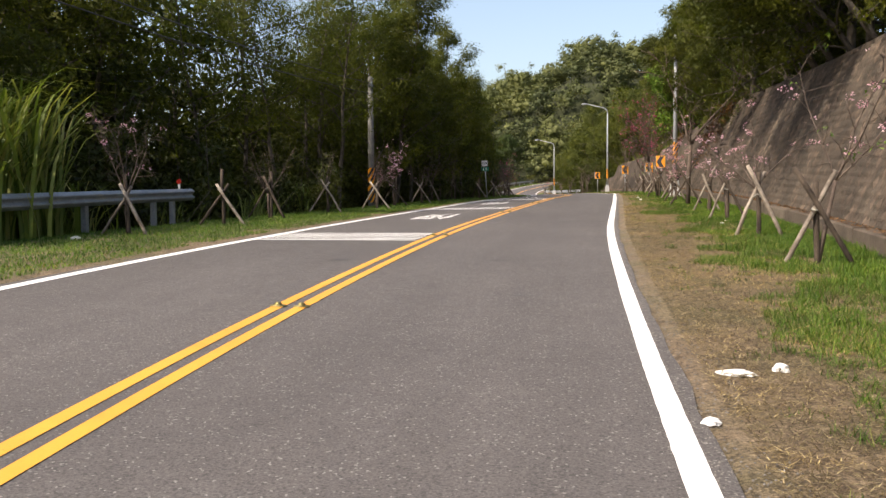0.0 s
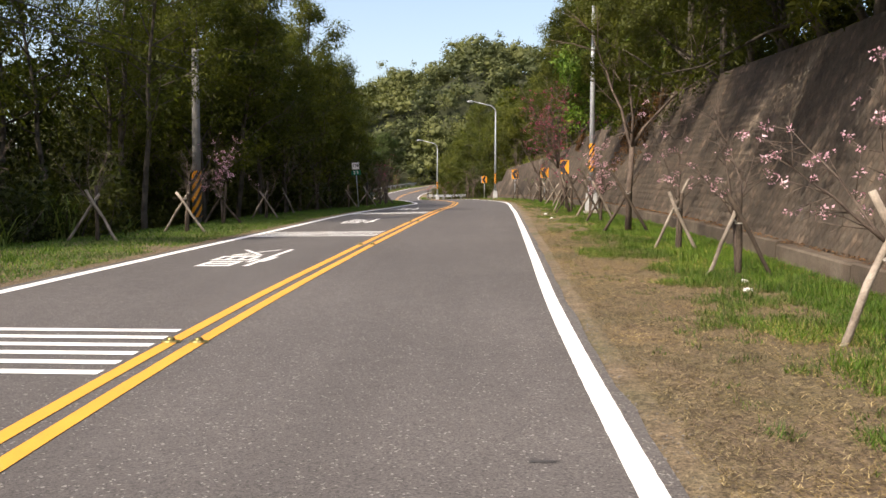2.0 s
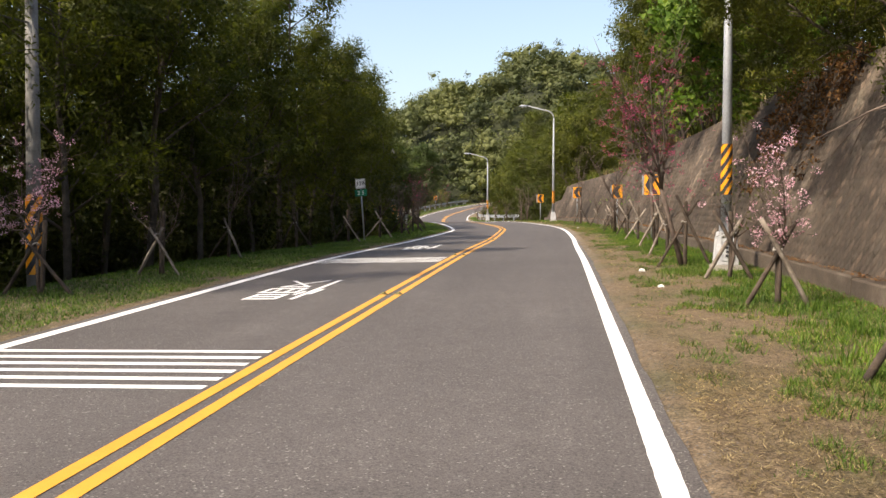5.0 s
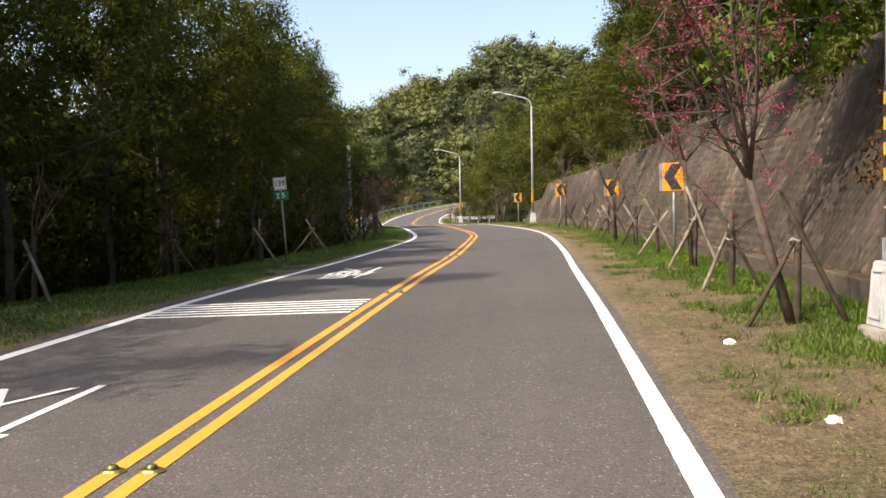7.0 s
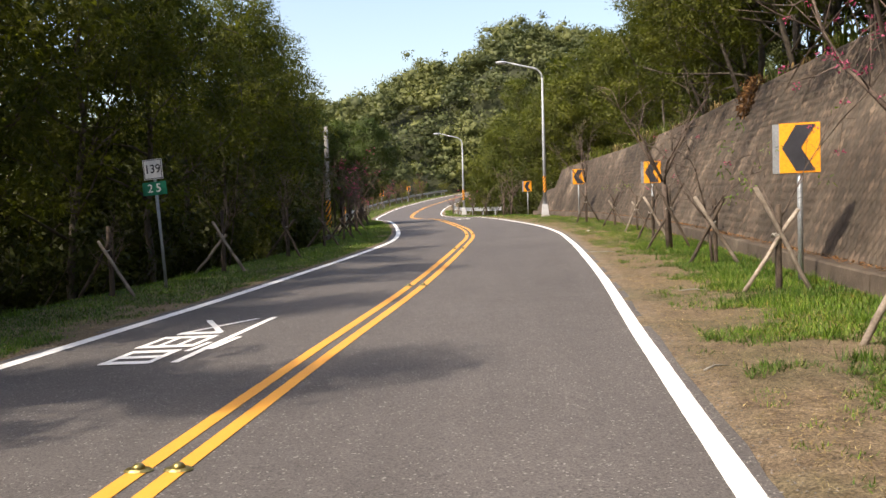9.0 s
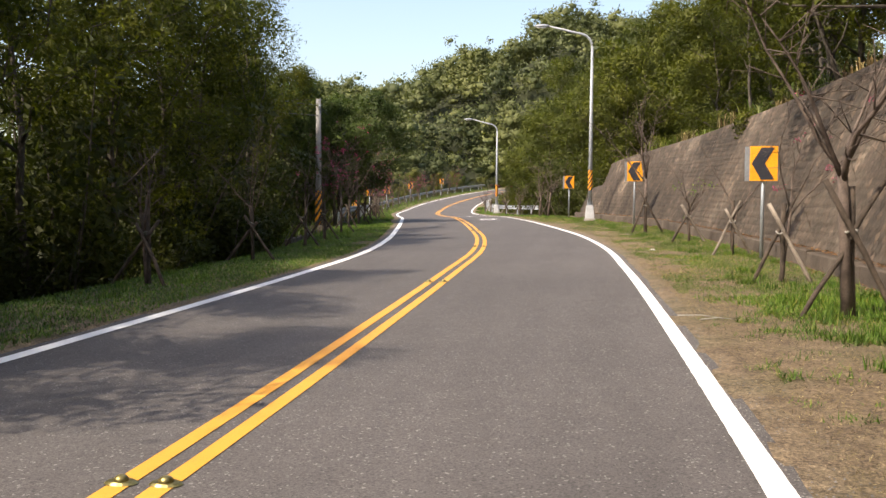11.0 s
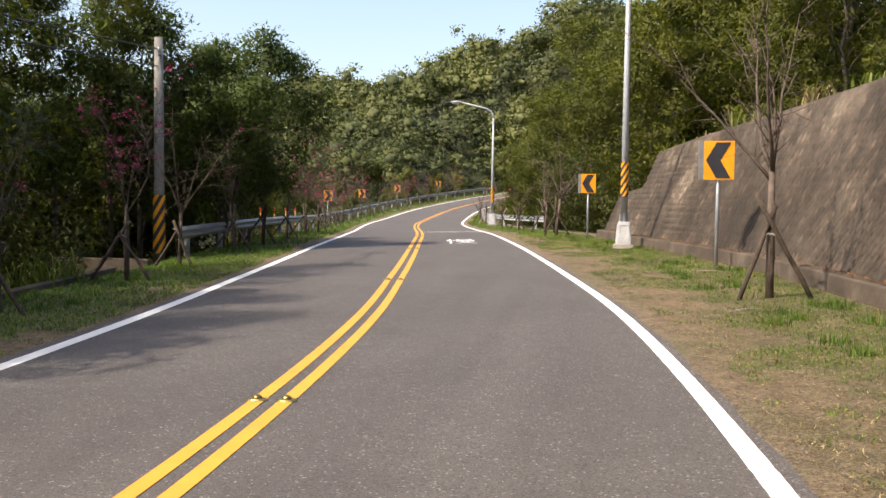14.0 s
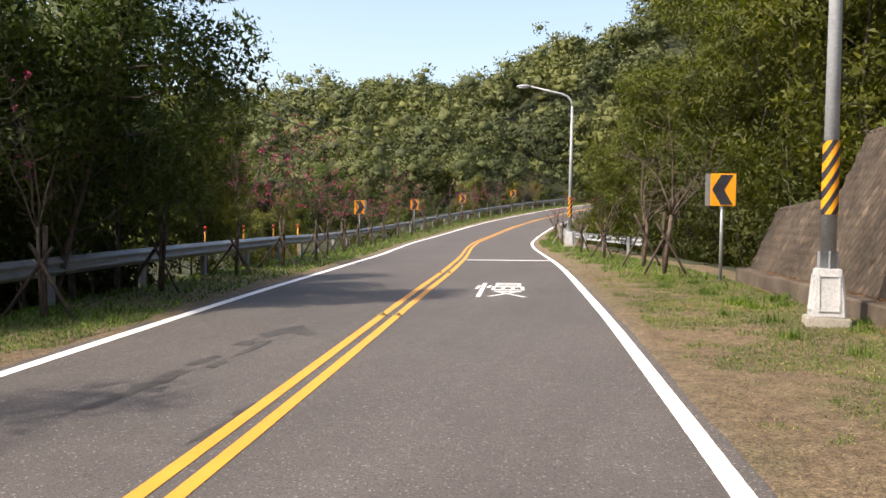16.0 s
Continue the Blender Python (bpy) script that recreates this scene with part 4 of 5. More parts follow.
# ---- grass and litter on the verges ----
def verge_points(rng, n, side, lo, hi, y0, y1, patch=None):
    """Random places on a verge; lo, hi: distance from the edge line (0) to the outer edge (1)."""
    y = y0 + (y1 - y0) * rng.uniform(0, 1, n)
    k = lo + (hi - lo) * rng.uniform(0, 1, n)
    if side > 0:
        a, b = centre(y) + lane_r(y) + 0.2, wall_x(y) - 0.2
    else:
        a, b = centre(y) - lane_l(y) - 0.25, centre(y) - lane_l(y) - verge_l(y) - 0.2
    x = a + (b - a) * k
    if patch:
        m = np.array([noise.noise(Vector((p * patch, q * patch, side * 7.0))) for p, q in zip(x, y)])
        m2 = np.array([noise.noise(Vector((p * patch * 3.7, q * patch * 3.7, side * 3.0))) for p, q in zip(x, y)])
        keep = (0.85 * m + 0.55 * m2 + 1.5 * (k - np.where(y > 62, 0.28, 0.45) if side > 0 else k + 0.05) + rng.uniform(-0.16, 0.16, n)) > 0
        x, y = x[keep], y[keep]
    return np.stack([x, y, height(x, y) + 0.004], 1)


def build_grass():
    rng = np.random.default_rng(8)
    v, f, n = [], [], 0
    for count, side, lo, hi, y0, y1, ln, w, lean, patch in (
            (230000, 1, 0.15, 1.0, 2, 30, 0.105, 0.0075, 1.42, 0.9), (140000, 1, 0.12, 1.0, 28, 62, 0.095, 0.011, 1.42, 0.9), (150000, 1, 0.08, 1.0, 60, 101, 0.045, 0.009, 1.45, 0.8),
            (20000, 1, 0.1, 1.0, 100, 140, 0.09, 0.024, 1.2, 0.5),
            (105000, -1, 0.05, 1.0, 8, 50, 0.075, 0.014, 1.42, 0.6), (105000, -1, 0.03, 1.0, 48, 92, 0.065, 0.014, 1.42, 0.6), (26000, -1, 0.1, 1.0, 90, 190, 0.11, 0.03, 1.1, 0.5)):
        p = verge_points(rng, count, side, lo, hi, y0, y1, patch)
        a, b = blades(rng, p, ln, w, lean, 0.35)
        v.append(a)
        f.append(b + n)
        n += len(a)
    # small shoots among the straw
    for count, side, y0, y1 in ((260, 1, 3, 62), (160, 1, 62, 98)):
        c = verge_points(rng, count, side, 0.08, 0.55, y0, y1)
        p = np.repeat(c, 26, 0) + np.concatenate([rng.normal(size=(count * 26, 2)) * 0.06, np.zeros((count * 26, 1))], 1)
        p[:, 2] = height(p[:, 0], p[:, 1])
        a, b = blades(rng, p, 0.05, 0.009, 1.35)
        v.append(a)
        f.append(b + n)
        n += len(a)
    # denser, taller tufts
    for count, side, y0, y1 in ((230, 1, 4, 100), (60, -1, 8, 90)):
        c = verge_points(rng, count, side, 0.45, 1.0, y0, y1)
        p = np.repeat(c, 110, 0) + np.concatenate([rng.normal(size=(count * 110, 2)) * 0.09, np.zeros((count * 110, 1))], 1)
        p[:, 2] = height(p[:, 0], p[:, 1])
        a, b = blades(rng, p, 0.14, 0.012, 1.2)
        v.append(a)
        f.append(b + n)
        n += len(a)
    tagged(new("grass", mesh_of("grass", np.concatenate(v), np.concatenate(f), GRASS)), "patchy green grass growing on the verges", "grass", "", "stuff")
    v, f, n = [], [], 0
    for count, side, lo, hi, y0, y1, ln, w in ((140000, 1, 0.03, 0.7, 2, 30, 0.06, 0.0058), (60000, 1, 0.04, 0.7, 30, 66, 0.05, 0.0055), (65000, 1, 0.03, 0.9, 64, 102, 0.05, 0.0065), (9000, -1, 0.0, 0.25, 8, 90, 0.06, 0.008)):
        p = verge_points(rng, count, side, lo, hi, y0, y1)
        a, b = blades(rng, p, ln, w, 1.5, 0.8)
        a[:, 2] += rng.uniform(0.004, 0.03, len(a) // 3).repeat(3)
        v.append(a)
        f.append(b + n)
        n += len(a)
    tagged(new("dry_straw", mesh_of("dry_straw", np.concatenate(v), np.concatenate(f), DRY)), "trodden dry straw and leaf litter beside the asphalt", "straw", "", "stuff")


build_grass()


def build_gravel():
    """Loose chippings where the asphalt breaks off."""
    rng = np.random.default_rng(19)
    n = 15000
    y = 1.5 + 98 * rng.uniform(0, 1, n) ** 1.3
    u = lane_r(y) + 0.06 + 0.42 * rng.uniform(0, 1, n) ** 2.2
    x = centre(y) + u
    z = np.maximum(height(x, y), np.where(u < lane_r(y) + 0.15, road_z(y) + crossfall(y) * u, -9)) - 0.001
    c = np.stack([x, y, z], 1)
    r = rng.uniform(0.003, 0.009, n)
    shape = np.array([(-1, -0.6, 0), (1, -0.6, 0), (0, 1.1, 0), (0, 0, 1.0)])
    a = rng.uniform(0, 6.28, n)
    rot = np.stack([np.stack([np.cos(a), -np.sin(a)], 1), np.stack([np.sin(a), np.cos(a)], 1)], 1)
    v = np.repeat(shape[None], n, 0) * rng.uniform(0.7, 1.3, (n, 4, 1))
    v[:, :, :2] = np.einsum("nij,nkj->nki", rot, v[:, :, :2])
    v = (c[:, None] + v * r[:, None, None]).reshape(-1, 3)
    f = (np.array([(0, 1, 3), (1, 2, 3), (2, 0, 3)])[None] + 4 * np.arange(n)[:, None, None]).reshape(-1, 3)
    tagged(new("gravel", mesh_of("gravel", v, f, GRAVEL)), "loose grey chippings along the broken edge of the asphalt", "gravel", "", "stuff")


GRAVEL = noisy("grey_chippings", [(0.3, (0.10, 0.092, 0.085)), (0.7, (0.24, 0.22, 0.20))], 30, 90, 0.9, islands=True)
build_gravel()


def reed_clump(seed, x, y, h, count, spread, mat=REED):
    """Arching reed blades from one root."""
    rng = np.random.default_rng(seed)
    v, f = [], []
    for k in range(count):
        az, ln = rng.uniform(0, 6.28), h * rng.uniform(0.5, 1.1)
        b = np.array([rng.normal() * spread * 0.3, rng.normal() * spread * 0.3, 0])
        out, w = rng.uniform(0.15, 0.6) * (ln if h < 4 else 0.8 * ln), (0.018 if h < 4 else 0.026) * rng.uniform(0.7, 1.5)
        s = np.array([-math.sin(az), math.cos(az), 0]) * w
        n0 = len(v)
        for j in range(6):
            t = j / 5
            p = b + np.array([math.cos(az) * out * t**1.8, math.sin(az) * out * t**1.8, ln * (t - 0.42 * t**3.2)])
            ww = s * (1 - t**3) + s * 0.05
            v += [p - ww, p + ww]
        f += [(n0 + 2 * j, n0 + 2 * j + 1, n0 + 2 * j + 3, n0 + 2 * j + 2) for j in range(5)]
    ob = thing("reed_clump", "", "", "", pose(x, y, float(height(x, y)) - 0.05))
    tagged(piece("foliage", mesh_of("foliage", np.array(v), np.array(f), mat), ob), "", "", "", "stuff")
    tagged(ob, "arching silvergrass clump with dry straw blades" if mat == DRY else "tall arching silvergrass clump with green and straw blades", "grass clump", "reeds")


for i, (x, y, h, n) in enumerate(((-11.2, 15.0, 5.4, 210), (-11.7, 16.6, 6.0, 220), (-11.0, 13.4, 5.0, 180), (-12.4, 15.6, 7.0, 240), (-11.8, 18.4, 3.4, 120), (-12.2, 24.0, 2.6, 100), (-10.6, 26.6, 2.2, 90), (-10.0, 29.6, 2.1, 90), (-10.6, 33.0, 2.2, 80), (-10.6, 78.5, 2.2, 120), (-10.4, 81.0, 2.0, 130), (-9.6, 74.0, 1.7, 90), (-11.2, 84.5, 2.0, 130), (-9.0, 68.5, 1.6, 80), (-9.4, 82.6, 1.6, 100), (-8.9, 79.6, 1.4, 90))):
    reed_clump(200 + i, x, y, h, n, 1.3)


def build_kerb_litter():
    """Fallen brown leaves on the kerb and at its foot."""
    rng = np.random.default_rng(29)
    n = 9000
    y = rng.uniform(4, 98, n)
    x = wall_x(y) + np.where(rng.uniform(size=n) < 0.7, rng.uniform(-0.12, 0.12, n), rng.uniform(-0.5, -0.17, n))
    on = x > wall_x(y) - 0.14
    z = height(wall_x(y) - 0.02, y) + np.where(on, 0.295, 0.02) + rng.uniform(0, 0.015, n)
    a, b = blades(rng, np.stack([x, y, z], 1), 0.055, 0.035, 1.5, 0.8)
    tagged(new("fallen_leaves", mesh_of("fallen_leaves", a, b, DEAD_LEAF)), "rusty brown fallen leaves lying on the kerb below the wall", "leaves", "", "stuff")


DEAD_LEAF = leafy("dead_leaves", [(0, (0.08, 0.035, 0.016)), (0.5, (0.17, 0.075, 0.032)), (1, (0.28, 0.15, 0.07))], 0.15, 0.85)
build_kerb_litter()


def wall_creeper(seed, y, drop, wide, mat, label):
    """A creeper that hangs from the wall's top over its face."""
    rng = np.random.default_rng(seed)
    t = thing("creeper", label, "creeper", "creepers on the wall")
    tips = []
    for k in range(max(4, int(wide * 5))):
        q = y + rng.uniform(-0.5, 0.5) * wide
        pts = []
        ln = drop * rng.uniform(0.35, 1.0)
        for j in range(6):
            h = wall_top(q) + 0.1 - ln * j / 5
            x0, z0 = wall_col(round(q + 0.05 * j * rng.normal(), 2))
            pts.append(Vector((x0 + WALL_LEAN * h - 0.05 - 0.12 * rng.uniform(0.2, 1), q + 0.1 * rng.normal(), z0 + h)))
        part("stem", tube(pts, [0.012, 0.010, 0.009, 0.008, 0.006, 0.004], 4), CHERRY_BARK, t)
        tips += pts
    c = np.array(tips)
    v, f, nrm = sprays(rng, c, rng.uniform(0.1, 0.24, len(c)), len(c) * 26, 0.085, 0.05, 0.6)
    piece("leaves", mesh_of("leaves", v, f, mat, nrm), t)


for i, (y, drop, wide, kind) in enumerate(((40.5, 2.3, 2.2, 1), (43.0, 2.6, 2.0, 1), (47.5, 1.0, 2.0, 0), (64.0, 0.9, 1.2, 1), (78.6, 0.7, 0.9, 0))):
    wall_creeper(900 + i, y, drop, wide, DEAD_LEAF if kind else LEAF_OLIVE, "withered brown creeper hanging down the concrete wall" if kind else "olive creeper spilling over the top of the wall")
for i, y in enumerate(np.arange(36.0, 96, 2.7)):
    x = float(wall_x(y)) + WALL_LEAN * float(wall_h(y)) + 0.55
    reed_clump(950 + i, x, float(y), 0.75 + 0.3 * math.sin(y * 3.1), 46, 0.9, DRY if i % 2 else REED)


# ---- cherry trees on stakes ----
def stake_tripod(x, y, dark, seed, big=1.0, past=(1.38, 1.62), wide=0.46):
    """Two crossed stakes and an upright post, tied together."""
    rng = np.random.default_rng(seed)
    z = float(height(x, y))
    t = thing("stake_tripod", "three tied wooden stakes holding up a young tree" if not dark else "three tied dark wooden stakes holding up a young tree", "tree stakes", "tree stakes", pose(x, y, z, 0, 0, rng.uniform(-14, 14)))
    cross = 0.72 * big
    apex = Vector((0, 0, cross))
    for k, side in enumerate((-1, 1, 0)):
        if k < 2:
            foot = Vector((side * wide * big * rng.uniform(0.85, 1.15), -0.05 * side - 0.06, -0.15))
            up = (apex + Vector((rng.normal() * 0.04, -0.05 * side, rng.normal() * 0.06)) - foot) * rng.uniform(*past)
            r = 0.031 * rng.uniform(0.85, 1.15)
        else:
            foot, up, r = Vector((0.05, 0.08, -0.2)), Vector((rng.normal() * 0.03, rng.normal() * 0.03, (1.28 + rng.uniform(-0.08, 0.12)) * big)), 0.04
        pts = [foot + up * j / 4 + Vector(rng.normal(size=3)) * 0.007 for j in range(5)]
        pale = k == int(seed % 2) or (k < 2 and rng.uniform() < 0.4)
        part("stake", tube(pts, [r * rng.uniform(0.92, 1.08) for _ in range(5)], 7), STAKE if pale and not dark else STAKE_DARK, t)
    ring = [apex + Vector((math.cos(a) * 0.06, math.sin(a) * 0.06, rng.uniform(-0.03, 0.03))) for a in np.linspace(0, 6.28, 10)]
    part("tie", tube(ring, 0.011, 5), TIE, t, "pale cord tie")
    return t


def cherry_tree(x, y, h, seed, bloom, mat, lean=(0, 0), limbs=4, thick=0.03, leaves=0, fork_at=0.36, flare=0.5):
    """A young cherry: a thin trunk that forks into bare rising limbs, with clusters of blossom."""
    rng = np.random.default_rng(seed)
    z = float(height(x, y))
    words = {0: "young leafless cherry tree with thin bare branches", 1: "young cherry tree with pale pink blossom", 2: "young cherry tree with deep pink blossom"}[0 if bloom == 0 else (2 if mat == PINK_DEEP else 1)]
    t = thing("cherry_tree", words, "tree", "young cherry trees", pose(x, y, z))
    lean = Vector((lean[0], lean[1], 0))
    fork = Vector((0, 0, h * fork_at)) + lean * h * 0.3
    part("trunk", tube([Vector((0, 0, -0.15)), fork * 0.5 + Vector(rng.normal(size=3)) * 0.02, fork], [thick * 1.15, thick, thick * 0.85], 8), CHERRY_BARK, t, "", True)
    ends = []
    for k in range(limbs):
        az = k * 6.28 / limbs + rng.uniform(-0.6, 0.6)
        ln = h * rng.uniform(0.45, 0.66)
        d = (Vector((math.cos(az) * flare, math.sin(az) * flare, rng.uniform(0.7, 1.2))) + lean * 0.9).normalized()
        q, tubes = [fork * rng.uniform(0.88, 0.99)], []
        for j in range(6):
            d = (d + Vector(rng.normal(size=3)) * 0.14 + Vector((0, 0, 0.04))).normalized()
            q.append(q[-1] + d * ln / 6)
        r = thick * rng.uniform(0.42, 0.66)
        tubes.append(tube(q, [r * (1 - 0.14 * j) for j in range(7)], 6))
        ends += q[4:]
        for j in (1, 2, 3, 4, 5, 6):
            for _ in range(4 if bloom > 100 else (3 if bloom > 45 else 2)):
                w = (Vector(rng.normal(size=3)) * 0.75 + d).normalized()
                e = q[j] + w * ln * rng.uniform(0.18, 0.42)
                m = q[j].lerp(e, 0.5) + Vector(rng.normal(size=3)) * 0.02
                tubes.append(tube([q[j], m, e], [r * 0.36, r * 0.24, r * 0.1], 3))
                ends += [m, e]
                for _ in range(2):
                    e2 = m + (Vector(rng.normal(size=3)) * 0.8 + w).normalized() * ln * rng.uniform(0.08, 0.2)
                    tubes.append(tube([m, e2], [r * 0.18, r * 0.08], 3))
                    ends.append(e2)
        part("limb", join(*tubes), CHERRY_BARK, t, "", True)
    c = np.array(ends)
    if bloom:
        pick = c[rng.choice(len(c), min(bloom, len(c)), replace=False)]
        v, f, nrm = sprays(rng, pick, rng.uniform(0.03, 0.09, len(pick)), len(pick) * (15 if y < 70 else 10), 0.026 if y < 70 else 0.04, 0.022 if y < 70 else 0.036, 0.1)
        piece("blossom", mesh_of("blossom", v, f, mat), t)
    if leaves:
        pick = c[rng.choice(len(c), min(leaves, len(c)), replace=False)]
        v, f, nrm = sprays(rng, pick, rng.uniform(0.08, 0.16, len(pick)), len(pick) * 8, 0.07, 0.026, 0.7)
        piece("leaves", mesh_of("leaves", v, f, LEAF_OLIVE if leaves > 20 else LEAF_BRIGHT), t)
    return t


# beside the wall: x, y, tree height, blossom clusters, deep pink, dark stakes, size
for i, (x, y, h, bloom, deep, dark, lean, thick) in enumerate((
        (2.85, 12.0, 3.0, 14, 0, 0, (0.25, 0.0), 0.03), (2.9, 16.4, 2.5, 34, 0, 0, (0.0, 0.0), 0.03), (3.05, 21.0, 2.3, 4, 0, 0, (-0.1, 0), 0.03), (3.1, 24.8, 2.4, 30, 0, 0, (0.05, 0), 0.028),
        (3.05, 29.4, 4.7, 0, 0, 1, (0.06, 0), 0.07), (3.1, 34.1, 2.2, 95, 0, 0, (0.05, 0), 0.035), (3.2, 37.6, 2.0, 10, 0, 0, (0.25, 0), 0.028), (2.95, 40.3, 3.8, 200, 1, 1, (-0.42, 0.1), 0.05),
        (3.1, 43.7, 2.4, 30, 1, 0, (0.1, 0), 0.026), (3.4, 47.7, 4.6, 130, 1, 0, (-0.1, 0.05), 0.048), (3.35, 51.6, 2.6, 2, 1, 0, (0.05, 0.1), 0.02), (3.45, 55.8, 2.3, 0, 1, 0, (-0.15, 0), 0.028),
        (3.4, 60.0, 3.6, 0, 1, 1, (-0.1, 0), 0.06), (3.55, 63.7, 3.0, 10, 1, 0, (0.15, 0), 0.028), (3.95, 69.6, 2.6, 0, 1, 0, (0.1, 0), 0.026), (3.8, 75.1, 2.4, 0, 1, 0, (0.05, 0), 0.028), (3.1, 80.3, 4.2, 0, 1, 1, (0.0, 0.05), 0.052),
        (-0.5, 101.4, 3.2, 0, 1, 1, (0.15, 0), 0.055), (-1.1, 105.0, 3.0, 0, 1, 1, (0.1, 0), 0.05), (-2.6, 110.6, 2.6, 0, 1, 1, (0, 0), 0.03), (-3.9, 116.0, 2.2, 4, 1, 0, (0, 0), 0.03), (-5.7, 124.5, 2.4, 10, 1, 0, (0, 0), 0.03), (-6.6, 129.0, 2.4, 12, 1, 1, (0, 0), 0.03))):
    stake_tripod(x, y, dark, 300 + i, 1.25 if thick > 0.045 else 1.0)
    cherry_tree(x + 0.02, y + 0.08, h, 340 + i, bloom, PINK_DEEP if deep else PINK_PALE, lean, 2 if thick < 0.027 else (3 if h > 4.4 else (5 if h > 3.5 else 4)), thick, 12 if i in (0, 10, 15) else (30 if i == 6 else 0), 0.44 if thick > 0.045 else 0.36, 0.4 if thick > 0.045 and bloom == 0 else 0.5)
# beside the other lane
LEFT = [(-9.2, 16.4, 2.4, 16, 0), (-8.7, 19.9, 0, 0, 0), (-8.9, 23.6, 2.0, 0, 0), (-8.5, 27.7, 2.2, 0, 0), (-7.7, 31.2, 2.2, 0, 0), (-8.1, 35.9, 2.5, 120, 0), (-7.7, 39.7, 1.8, 4, 0), (-8.2, 45.2, 3.2, 0, 0), (-7.8, 50.7, 2.8, 0, 0), (-6.9, 54.6, 1.4, 0, 0), (-6.5, 59.2, 2.4, 0, 0), (-6.2, 63.6, 2.4, 0, 0), (-6.4, 69.0, 3.2, 0, 1), (-6.85, 74.4, 3.2, 4, 1), (-7.25, 78.0, 2.8, 6, 1), (-7.85, 82.5, 3.9, 70, 1), (-8.4, 85.8, 3.4, 0, 1), (-9.1, 90.7, 3.8, 8, 1), (-9.8, 94.8, 3.6, 10, 1), (-10.4, 99.0, 3.6, 14, 1), (-10.8, 102.5, 3.9, 110, 1), (-11.5, 106.5, 3.8, 40, 1)]
LEFT += [(float(centre(y) - lane_l(y)) - 1.9, y, 2.9 + 0.9 * math.sin(y) ** 2, int(48 * abs(math.sin(y * 1.7))), 1) for y in np.arange(110.3, 178, 4.0)]
for i, (x, y, h, bloom, deep) in enumerate(LEFT):
    stake_tripod(x, y, i % 3 == 2 or y > 60, 400 + i, 1.15, (1.04, 1.25), 0.56)
    if h:
        cherry_tree(x + 0.02, y + 0.08, h, 440 + i, bloom, PINK_DEEP if deep else PINK_PALE, (0.1 * math.sin(i * 2.1), 0.0), 4, 0.03)


# ---- signs, lamps, poles, rails ----
def polygon(pts, thick, m=None):
    """A flat plate with the outline pts in x and z, facing -y."""
    bm = bmesh.new()
    a = [bm.verts.new((x, 0, z)) for x, z in pts]
    bm.faces.new(a)
    ex = bmesh.ops.extrude_face_region(bm, geom=bm.faces[:])
    bmesh.ops.translate(bm, verts=[g for g in ex["geom"] if isinstance(g, bmesh.types.BMVert)], vec=(0, thick, 0))
    bmesh.ops.recalc_face_normals(bm, faces=bm.faces[:])
    if m is not None:
        bm.transform(m)
    return bm


def chevron_sign(x, y, turn, low, left=True, label="yellow-orange chevron board with a black arrow on a grey post", size=1.0):
    z = float(height(x, y))
    t = thing("chevron_sign", label, "road sign", "chevron signs", pose(x, y, z, 0, 0, turn))
    W, H = 0.52 * size, 0.68 * size
    low += 0.38 - H / 2
    part("post", tube([(0, 0.06, -0.3), (0, 0.06, low + H * 0.9)], 0.038, 10), STEEL, t)
    part("rear_plate", box(W, 0.03, H, (-0.085 if left else 0.085, 0.11, low + H / 2), 0.004), STEEL, t, "grey metal rear plate")
    board = part("board", box(W, 0.02, H, (0, 0.0, low + H / 2), 0.004), ORANGE, t, "orange reflective board")
    s = -1 if left else 1
    arrow = [(-0.2, 0.96), (0.05, 0.96), (0.228, 0.5), (0.05, 0.04), (-0.2, 0.04), (-0.017, 0.5)]
    arrow = [(s * a * size, low + H * b) for a, b in arrow]
    part("arrow", polygon(arrow, 0.006, Matrix.Translation((0, -0.017, 0))), BLACK, board, "black chevron arrow")
    return t


chevron_sign(3.95, 52.6, -14, 1.45)
chevron_sign(4.3, 68.4, -6, 1.5)
chevron_sign(3.15, 85.6, 2, 1.75, size=1.13)
chevron_sign(0.7, 99.4, 8, 1.55)
for y in (121.5, 137.0, 152.0, 168.0):
    chevron_sign(float(centre(y) - lane_l(y)) - 2.3, y, 20, 1.55, False, "weathered orange chevron board with a dark arrow beside the guardrail")


def text_mesh(words, size, mat, parent, m, name="lettering", label=""):
    cu = bpy.data.curves.new(name, "FONT")
    cu.body, cu.size, cu.align_x, cu.align_y, cu.extrude, cu.offset = words, size, "CENTER", "CENTER", 0.002, 0.0015
    ob = bpy.data.objects.new(name, cu)
    scene.collection.objects.link(ob)
    bpy.context.view_layer.update()
    me = bpy.data.meshes.new_from_object(ob.evaluated_get(bpy.context.evaluated_depsgraph_get()))
    bpy.data.objects.remove(ob)
    me.transform(m)
    me.materials.clear()
    me.materials.append(mat)
    return piece(name, me, parent, label)


